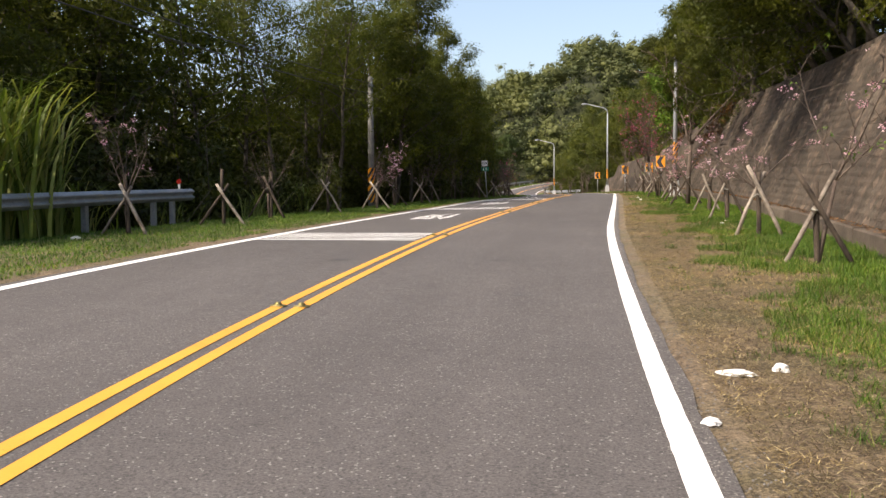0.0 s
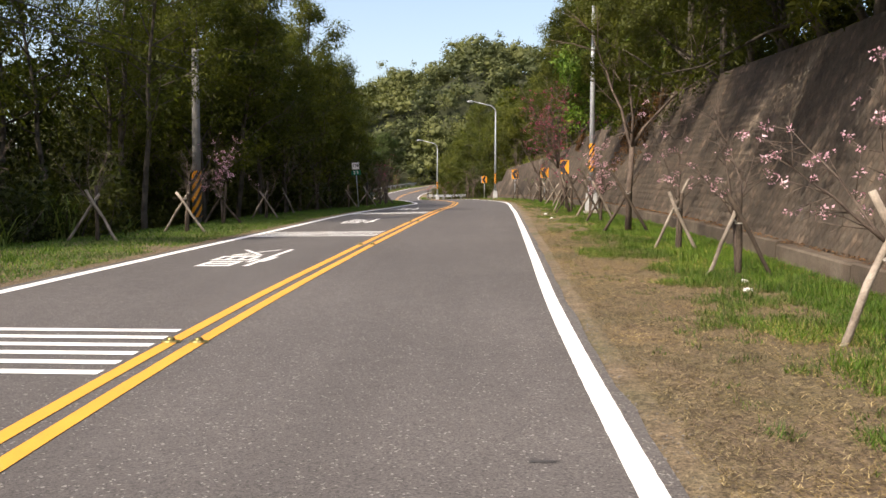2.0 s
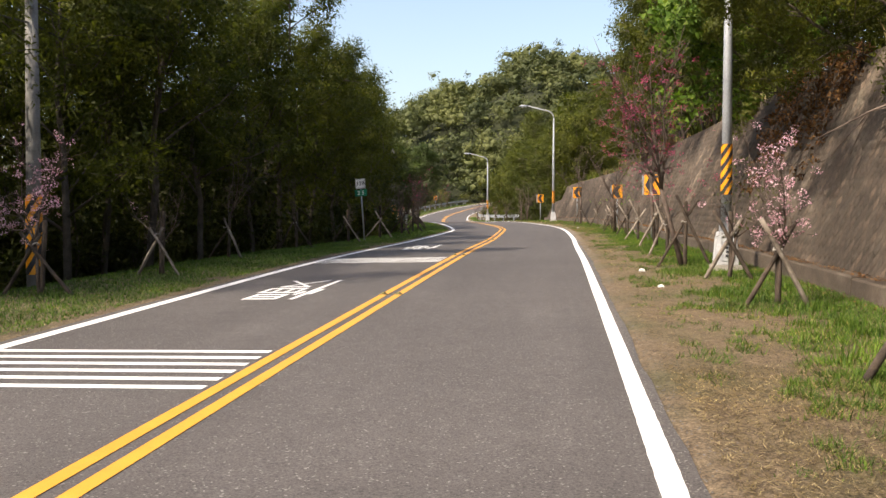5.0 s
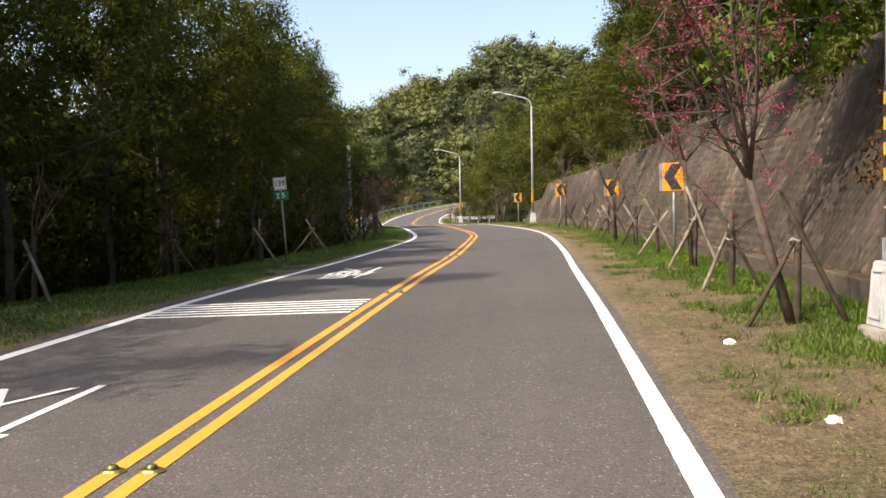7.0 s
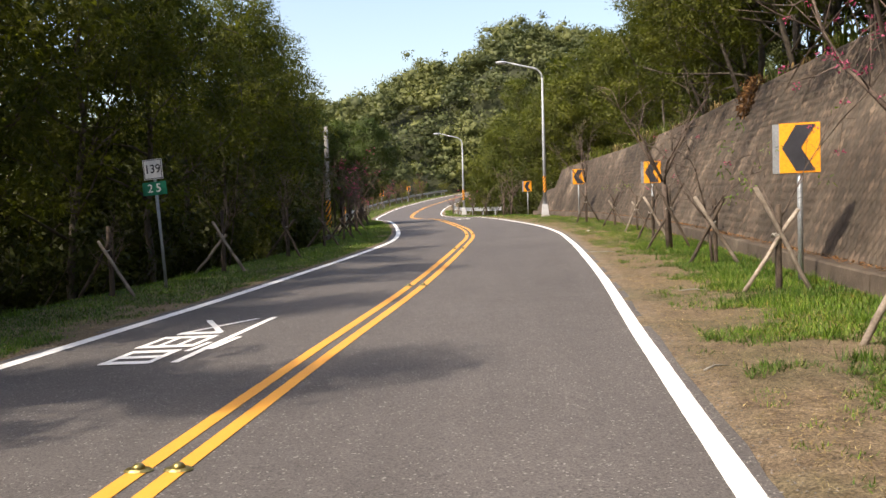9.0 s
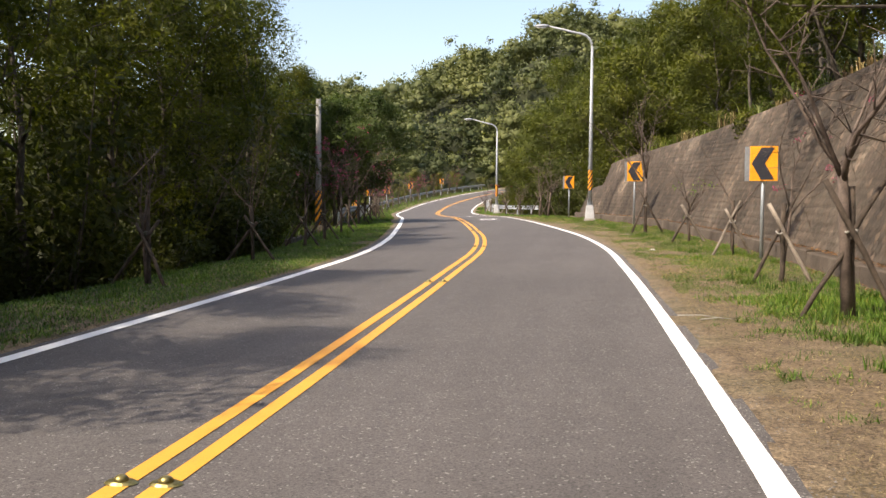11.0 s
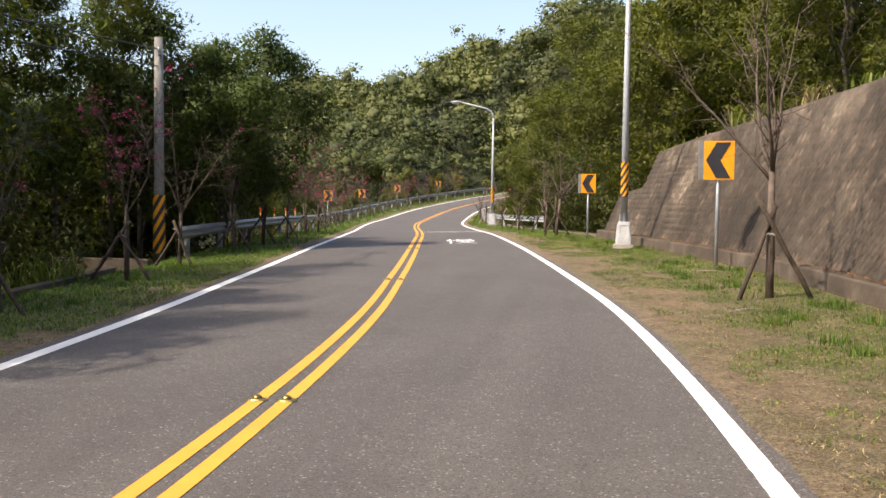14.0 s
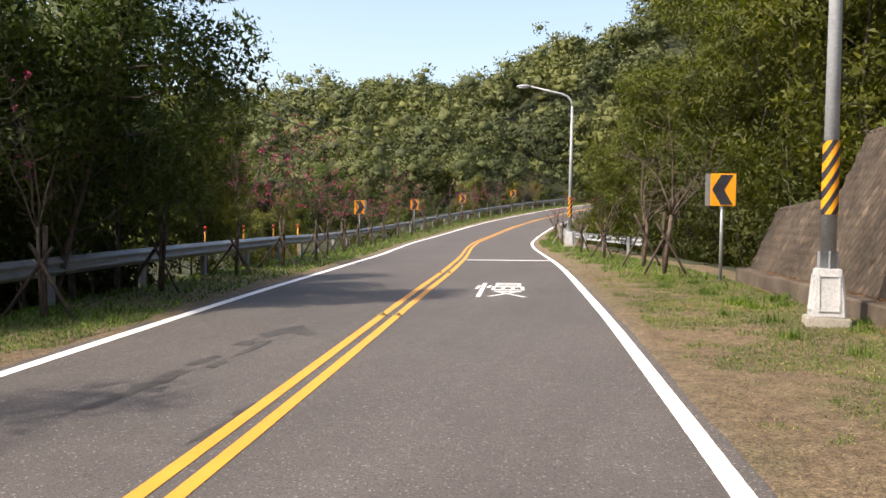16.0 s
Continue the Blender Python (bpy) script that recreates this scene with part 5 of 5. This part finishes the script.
def distance_sign(x, y):
    z = float(height(x, y))
    t = thing("distance_sign", "white route board over a green distance board on a leaning post", "road sign", "", pose(x, y, z, 0, -4, -8))
    part("post", tube([(0, 0.04, -0.3), (0, 0.04, 2.36)], 0.03, 10), STEEL, t)
    face = Matrix.Rotation(radians(90), 4, "X")
    a = part("route_board", box(0.40, 0.015, 0.38, (0, 0, 2.22), 0.005), SIGN_WHITE, t, "white route board")
    part("border", join(*[box(w, 0.004, h, (px, -0.0095, 2.22 + pz)) for w, h, px, pz in ((0.37, 0.012, 0, 0.172), (0.37, 0.012, 0, -0.172), (0.012, 0.33, 0.179, 0), (0.012, 0.33, -0.179, 0))]), BLACK, a, "thin black border")
    text_mesh("139", 0.225, BLACK, a, Matrix.Translation((0, -0.013, 2.22)) @ face, "number", "black route number")
    b = part("distance_board", box(0.50, 0.015, 0.25, (0, 0, 1.86), 0.005), SIGN_GREEN, t, "green distance board")
    text_mesh("2 5", 0.22, SIGN_WHITE, b, Matrix.Translation((0, -0.013, 1.86)) @ face, "number", "white distance number")


distance_sign(-6.55, 56.2)


def hazard_stripes(t, r, z0, z1, r1=None):
    """Slanting black and orange bands round a pole."""
    n, k = 24, 4
    r1 = r1 or r
    for colour, mat in ((0, ORANGE), (1, BLACK)):
        v, f = [], []
        pitch = (z1 - z0) / k
        for band in range(-2, k + 2):
            b0 = z0 + pitch * (band + 0.5 * colour)
            ring = []
            for i in range(n + 1):
                a = 2 * math.pi * i / n
                lift = pitch * 0.75 * math.cos(a)
                lo, hi = np.clip(b0 + lift, z0, z1), np.clip(b0 + lift + pitch * 0.5, z0, z1)
                rr = r + (r1 - r) * ((lo - z0) / (z1 - z0))
                ring += [(math.cos(a) * rr, math.sin(a) * rr, lo), (math.cos(a) * rr, math.sin(a) * rr, hi)]
            base = len(v)
            v += ring
            for i in range(n):
                q = base + 2 * i
                if ring[2 * i + 1][2] - ring[2 * i][2] > 1e-4 or ring[2 * i + 3][2] - ring[2 * i + 2][2] > 1e-4:
                    f.append((q, q + 2, q + 3, q + 1))
        piece("hazard_band", mesh_of("hazard_band", v, f, mat), t, "orange hazard band" if colour == 0 else "black hazard band")


def street_lamp(x, y, tall, arm, base_kind=True):
    z = float(height(x, y))
    t = thing("street_lamp", "tall pale grey street lamp with hazard bands and a white plinth", "street lamp", "street lamps", pose(x, y, z))
    part("footing", box(0.52, 0.52, 0.22, (0, 0, 0.0), 0.015), PALE_CONCRETE, t, "concrete footing")
    bm = bmesh.new()
    bmesh.ops.create_cone(bm, cap_ends=True, segments=4, radius1=0.29, radius2=0.215, depth=0.62, matrix=Matrix.Translation((0, 0, 0.42)) @ Matrix.Rotation(radians(45), 4, "Z"))
    bmesh.ops.bevel(bm, geom=bm.edges[:], offset=0.015, segments=2, affect="EDGES")
    plinth = part("plinth", bm, WHITE_BASE, t, "white tapered plinth")
    for turn in (0, 90, 180, 270):
        rim = [box(w, 0.02, h, (px, 0, 0.42 + pz)) for w, h, px, pz in ((0.26, 0.02, 0, -0.22), (0.26, 0.02, 0, 0.22), (0.02, 0.44, -0.12, 0), (0.02, 0.44, 0.12, 0))]
        b = join(*rim)
        b.transform(Matrix.Rotation(radians(turn), 4, "Z") @ Matrix.Translation((0, -0.184, 0.42)) @ Matrix.Rotation(radians(-4.9), 4, "X") @ Matrix.Translation((0, 0, -0.42)))
        part("panel_rim", b, WHITE_BASE, plinth)
    part("flange", join(*[box(0.02, 0.25, 0.22, (0, 0, 0.84), 0.0, Matrix.Rotation(radians(a), 4, "Z")) for a in (0, 90)]), LAMP_PAINT, t)
    part("pole", tube([(0, 0, 0.7), (0, 0, tall * 0.5), (0, 0, tall - 0.8)], [0.1, 0.082, 0.056], 16), LAMP_PAINT, t, "", True)
    hazard_stripes(t, 0.1065, 1.42, 2.36, 0.1035)
    if not arm:
        part("cap", tube([(0, 0, tall - 0.8), (0, 0, tall - 0.76)], [0.07, 0.06], 12), LAMP_PAINT, t)
        return t
    bend = [Vector((-arm * (1 - math.cos(a)) * 0.35, 0, tall - 0.8 + 0.62 * math.sin(a))) for a in np.linspace(0, 1.45, 8)]
    end = bend[-1] + Vector((-arm * 0.62, 0, 0.36))
    part("arm", tube(bend + [end], [0.055] * 8 + [0.035], 10), LAMP_PAINT, t, "", True)
    bm = bmesh.new()
    bmesh.ops.create_uvsphere(bm, u_segments=14, v_segments=8, radius=1, matrix=Matrix.Translation(end + Vector((-0.28, 0, 0.0))) @ Matrix.Diagonal((0.36, 0.14, 0.09, 1)))
    head = part("lamp_head", bm, LAMP_PAINT, t, "pale lamp head", True)
    part("glass", box(0.42, 0.18, 0.03, end + Vector((-0.3, 0, -0.075)), 0.012), SIGN_WHITE, head, "lens")
    return t


lamp = tagged(street_lamp(3.55, 39.3, 7.7, 0), "pale grey lamp post without a head on a white plinth", "lamp post", "street lamps")
part("lettering", join(*[box(0.05, 0.004, 0.045, (-0.02 + 0.01 * (k % 2), -0.205 + 0.0062 * k, 0.28 + 0.075 * k)) for k in range(4)]), BLACK, lamp, "dark painted marks")
street_lamp(1.62, 92.1, 8.85, 2.2)
street_lamp(-5.0, 122.0, 7.45, 2.2)


def utility_pole(x, y, tall, r):
    z = float(height(x, y))
    t = thing("utility_pole", "grey concrete utility pole with orange and black bands", "utility pole", "utility poles", pose(x, y, z, 0, 0, 30))
    part("pole", tube([(0, 0, -0.5), (0, 0, tall * 0.5), (0, 0, tall)], [r, r * 0.86, r * 0.72], 16), POLE_CONCRETE, t, "", True)
    hazard_stripes(t, r + 0.006, 0.5, 2.05, r * 0.96 + 0.006)
    part("bracket", join(box(0.06, 0.5, 0.06, (0, 0, tall - 0.45), 0.008), tube([(0, -0.2, tall - 0.42), (0, -0.2, tall - 0.28)], 0.04, 8), tube([(0, 0.2, tall - 0.42), (0, 0.2, tall - 0.28)], 0.04, 8)), STEEL, t, "steel bracket")
    return Vector((x, y, z + tall))


P1 = utility_pole(-9.7, 38.6, 6.1, 0.155)
P2 = utility_pole(-10.65, 89.5, 6.2, 0.155)


def cable(a, b, sag, name="overhead_cable"):
    pts = [a.lerp(b, k / 24) - Vector((0, 0, sag * 4 * (k / 24) * (1 - k / 24))) for k in range(25)]
    tagged(part(name, tube(pts, 0.018, 5), CABLE), "black overhead cable strung between utility poles", "cable", "overhead cables")


P0, P3 = Vector((-12.2, -14.0, 7.2)), Vector((-17.6, 143.0, 9.6))
for dz in (-0.3, -0.75):
    for a, b in ((P0, P1), (P1, P2), (P2, P3)):
        cable(a + Vector((0, 0, dz)), b + Vector((0, 0, dz)), 0.9)


def verge_height(x, y):
    """The verge's height, carried on level past its outer edge."""
    edge = float(centre(y) - lane_l(y) - verge_l(y))
    return float(height(max(x, edge + 0.02), y))


def guardrail(points, label, post_h=0.78, reflectors=(), step=3.8, mat=STEEL):
    """A W-shaped steel beam on posts along a list of (x, y)."""
    t = thing("guardrail", label, "guardrail", "guardrails")
    ps = []
    for (x0, y0), (x1, y1) in zip(points, points[1:]):
        n = max(1, int(math.hypot(x1 - x0, y1 - y0) / 1.0))
        ps += [(x0 + (x1 - x0) * k / n, y0 + (y1 - y0) * k / n) for k in range(n)]
    ps.append(points[-1])
    prof = [(0.0, -0.155), (0.035, -0.13), (0.08, -0.085), (0.08, -0.06), (0.02, -0.015), (0.02, 0.015), (0.08, 0.06), (0.08, 0.085), (0.035, 0.13), (0.0, 0.155)]
    back = [(a - 0.006, b) for a, b in prof[::-1]]
    ring = prof + back
    bm, rows = bmesh.new(), []
    for i, (x, y) in enumerate(ps):
        a, b = Vector(ps[max(i - 1, 0)]), Vector(ps[min(i + 1, len(ps) - 1)])
        d = (b - a).normalized()
        side = Vector((d.y, -d.x))
        z = verge_height(x, y) + post_h - 0.155
        rows.append([bm.verts.new((x + side.x * o, y + side.y * o, z + h)) for o, h in ring])
    for r0, r1 in zip(rows, rows[1:]):
        for k in range(len(ring)):
            bm.faces.new((r0[k], r0[(k + 1) % len(ring)], r1[(k + 1) % len(ring)], r1[k]))
    for r in (rows[0], rows[-1][::-1]):
        bm.faces.new(r)
    bmesh.ops.recalc_face_normals(bm, faces=bm.faces[:])
    part("beam", bm, mat, t)
    for i, (x, y) in enumerate(ps):
        if i % int(step) == 1 or i == len(ps) - 2:
            z = verge_height(x, y)
            part("post", box(0.11, 0.14, post_h + 0.9, (x - 0.08, y, z + post_h / 2 - 0.47), 0.012), mat, t)
    for x, y in reflectors:
        z = verge_height(x, y) + post_h
        r = part("reflector_stem", tube([(x - 0.06, y, z - 0.08), (x - 0.06, y, z + 0.16)], 0.03, 8), SIGN_WHITE, t, "white reflector stem")
        bm = bmesh.new()
        bmesh.ops.create_cone(bm, cap_ends=True, segments=16, radius1=0.065, radius2=0.06, depth=0.03, matrix=Matrix.Translation((x - 0.06, y - 0.02, z + 0.19)) @ Matrix.Rotation(radians(90), 4, "X"))
        part("disc", bm, RED, r, "red reflector disc")
    return t


guardrail([(-9.7, -14), (-10.1, 8), (-10.35, 16), (-10.55, 22.3)], "weathered grey steel guardrail in front of the reeds", 0.86, ((-10.3, 14.2), (-10.5, 21.6)))
guardrail([(float(centre(y) - lane_l(y)) - 2.65, float(y)) for y in np.arange(87.5, 190, 3.5)], "long grey steel guardrail following the bend", 0.8)
guardrail([(-1.4, 112.6), (-2.6, 116), (-4.0, 120), (-5.6, 126), (-6.6, 132), (-7.0, 138)], "sunlit silver steel guardrail behind the verge", 0.72, (), 3.8, LAMP_PAINT)

# slim marker posts behind the long rail
for i, y in enumerate((93.4, 96.6, 100.2, 103.5, 107.0, 110.8)):
    x = float(centre(y) - lane_l(y)) - 3.1
    t = thing("marker_post", "slim marker post with a coloured cap behind the guardrail", "marker post", "marker posts", pose(x, y, float(height(x, y))))
    part("stem", tube([(0, 0, -0.2), (0, 0, 1.15)], 0.022, 8), STAKE_DARK if i < 2 else YELLOW, t)
    part("cap", tube([(0, 0, 1.15), (0, 0, 1.25)], 0.035, 8), RED if i > 1 else STAKE_DARK, t, "coloured cap")


# ---- drain channel, studs, litter ----
def drain():
    pts = [(-8.1, 77.0), (-8.7, 81.0), (-9.6, 85.2)]
    bm, rows = bmesh.new(), []
    for x, y in pts:
        z = float(height(x + 0.5, y))
        rows.append([bm.verts.new((x + o, y, z + h)) for o, h in ((0.1, -0.9), (0.1, 0.04), (-0.1, 0.05), (-0.1, -0.9))])
    for r0, r1 in zip(rows, rows[1:]):
        for k in range(4):
            bm.faces.new((r0[k], r0[(k + 1) % 4], r1[(k + 1) % 4], r1[k]))
    for r in (rows[0], rows[-1]):
        bm.faces.new(r)
    bmesh.ops.recalc_face_normals(bm, faces=bm.faces[:])
    structure(part("drain_wall", bm, KERB_CONCRETE), "low mossy concrete wall of a roadside drain", "drain")
    structure(part("culvert_headwall", box(2.4, 0.25, 0.7, (-10.3, 86.0, float(height(-8.6, 86)) - 0.22), 0.02), KERB_CONCRETE), "concrete headwall of a culvert", "culvert")


drain()


def road_stain(x, y, along, across, turn, seed):
    """A dark oily mark with a ragged outline."""
    rng = np.random.default_rng(seed)
    v = [(0.0, 0.0)]
    for k in range(40):
        a = 2 * math.pi * k / 40
        q = 1 + 0.55 * noise.noise(Vector((math.cos(a) * 1.6, math.sin(a) * 1.6, seed))) + 0.4 * rng.uniform(-1, 1)
        v.append((across * q * math.cos(a), along * q * math.sin(a)))
    c, n = math.cos(radians(turn)), math.sin(radians(turn))
    pts = []
    for a, b in v:
        px, py = x + a * c - b * n, y + a * n + b * c
        pts.append((px, py, on_road(px - float(centre(py)), py).z + 0.003 + 0.00005 * (seed % 30)))
    piece("stain", mesh_of("stain", pts, [(0, k, k % 40 + 1) for k in range(1, 41)], STAIN), ROAD, "dark oily stain")


STAIN = noisy("oil_stained_asphalt", [(0.3, (0.034, 0.031, 0.030)), (0.7, (0.060, 0.056, 0.054))], 5, 70, 0.7, 0, 0.5, 0.006)
rng = np.random.default_rng(44)
marks = [(-3.42, 85.4, 0.3, 0.05, 8), (-3.5, 86.1, 0.22, 0.045, 8), (-4.6, 82.6, 0.45, 0.025, 5), (-4.3, 79.9, 0.2, 0.03, 0), (-1.24, 12.04, 0.05, 0.15, 4), (-3.44, 11.9, 0.13, 0.15, 0), (-0.71, 8.9, 0.03, 0.09, 10), (-0.11, 13.5, 0.03, 0.08, -5), (-2.6, 99.5, 0.16, 0.1, 0)]
for k in range(24):
    q = rng.uniform(0, 1)
    marks.append((-4.74 - 0.3 * q + rng.normal() * (0.03 + 0.13 * q), 85.9 + 4.6 * q, rng.uniform(0.1, 0.34), rng.uniform(0.025, 0.05 + 0.09 * q), rng.uniform(-4, 10)))
for i, (x, y, la, lc, a) in enumerate(marks):
    road_stain(x, y, la, lc, a, 60 + i)


def road_stud(u, y):
    p = on_road(u, y)
    t = thing("road_stud", "brass-coloured domed road stud on the centre line", "road stud", "road studs", pose(p.x, p.y, p.z + 0.004))
    bm = bmesh.new()
    bmesh.ops.create_cone(bm, cap_ends=True, segments=16, radius1=0.075, radius2=0.06, depth=0.012, matrix=Matrix.Translation((0, 0, 0.008)) @ Matrix.Diagonal((1.15, 0.8, 1, 1)))
    part("plate", bm, STUD, t)
    bm = bmesh.new()
    bmesh.ops.create_uvsphere(bm, u_segments=14, v_segments=8, radius=0.038, matrix=Matrix.Translation((0, 0, 0.014)) @ Matrix.Diagonal((1, 1, 0.8, 1)))
    part("dome", bm, STUD, t, "", True)


STUD = noisy("tarnished_brass", [(0.3, (0.16, 0.13, 0.04)), (0.7, (0.34, 0.29, 0.12))], 30, 90, 0.35, 0.8, 0.1)
for y in (7.9, 16.3, 26.3, 35.6, 44.8, 54.3, 63.9, 73.6, 82.8, 92.0, 101.0):
    for u in (-0.115, 0.115):
        road_stud(u, y)


def scrap(x, y, lx, ly, seed, label, mat=PAPER, thick=0.03):
    """A crumpled piece of rubbish on the ground."""
    rng = np.random.default_rng(seed)
    bm = bmesh.new()
    bmesh.ops.create_icosphere(bm, subdivisions=3, radius=1)
    for v in bm.verts:
        n = noise.noise(v.co * 2.1 + Vector((seed, 0, 0))) * 0.35 + noise.noise(v.co * 5 + Vector((seed, 3, 0))) * 0.15
        v.co = Vector((v.co.x * lx * (1 + n), v.co.y * ly * (1 + n * 1.4), max(v.co.z, -0.2) * thick * (1 + n)))
    ob = part("litter", bm, mat)
    ob.matrix_basis = pose(x, y, float(height(x, y)) + thick * 0.25, 0, 0, rng.uniform(-25, 5))
    tagged(ob, label, "litter", "roadside litter")


scrap(0.92, 5.85, 0.125, 0.055, 1, "flattened white paper bag lying on the straw")
scrap(1.22, 6.0, 0.055, 0.035, 2, "crumpled white paper cup on the verge", thick=0.04)
scrap(0.62, 4.75, 0.05, 0.035, 3, "small torn scrap of white paper beside the line")
scrap(1.95, 36.4, 0.05, 0.04, 4, "white scrap of paper in the grass", thick=0.035)
scrap(2.0, 39.2, 0.06, 0.045, 5, "crumpled clear plastic scrap in the grass", thick=0.045)
scrap(2.75, 19.6, 0.06, 0.05, 6, "pale scrap of paper in the grass")
scrap(2.95, 20.4, 0.05, 0.05, 7, "pale scrap of paper in the grass")
scrap(2.5, 71.5, 0.07, 0.03, 8, "white scrap of paper in the grass")
scrap(-9.4, 15.0, 0.10, 0.06, 9, "white scrap of paper in front of the guardrail", thick=0.05)


def straw_stalk(x, y, ln, turn):
    z = float(height(x, y))
    ob = part("dead_twig", tube([(-ln / 2, 0, 0.012), (0, 0.02, 0.03), (ln / 2, 0, 0.012)], [0.008, 0.007, 0.003], 5), TIE)
    ob.matrix_basis = pose(x, y, z, 0, 0, turn)
    tagged(ob, "pale dead twig lying on the verge", "twig", "fallen twigs")


for x, y, ln, a in ((1.9, 60.0, 0.5, -20), (2.05, 59.8, 0.4, 5), (2.6, 79.0, 0.45, 30), (2.4, 52.0, 0.4, -10), (1.6, 47.0, 0.3, 40), (2.9, 84.5, 0.6, -25)):
    straw_stalk(x, y, ln, a)
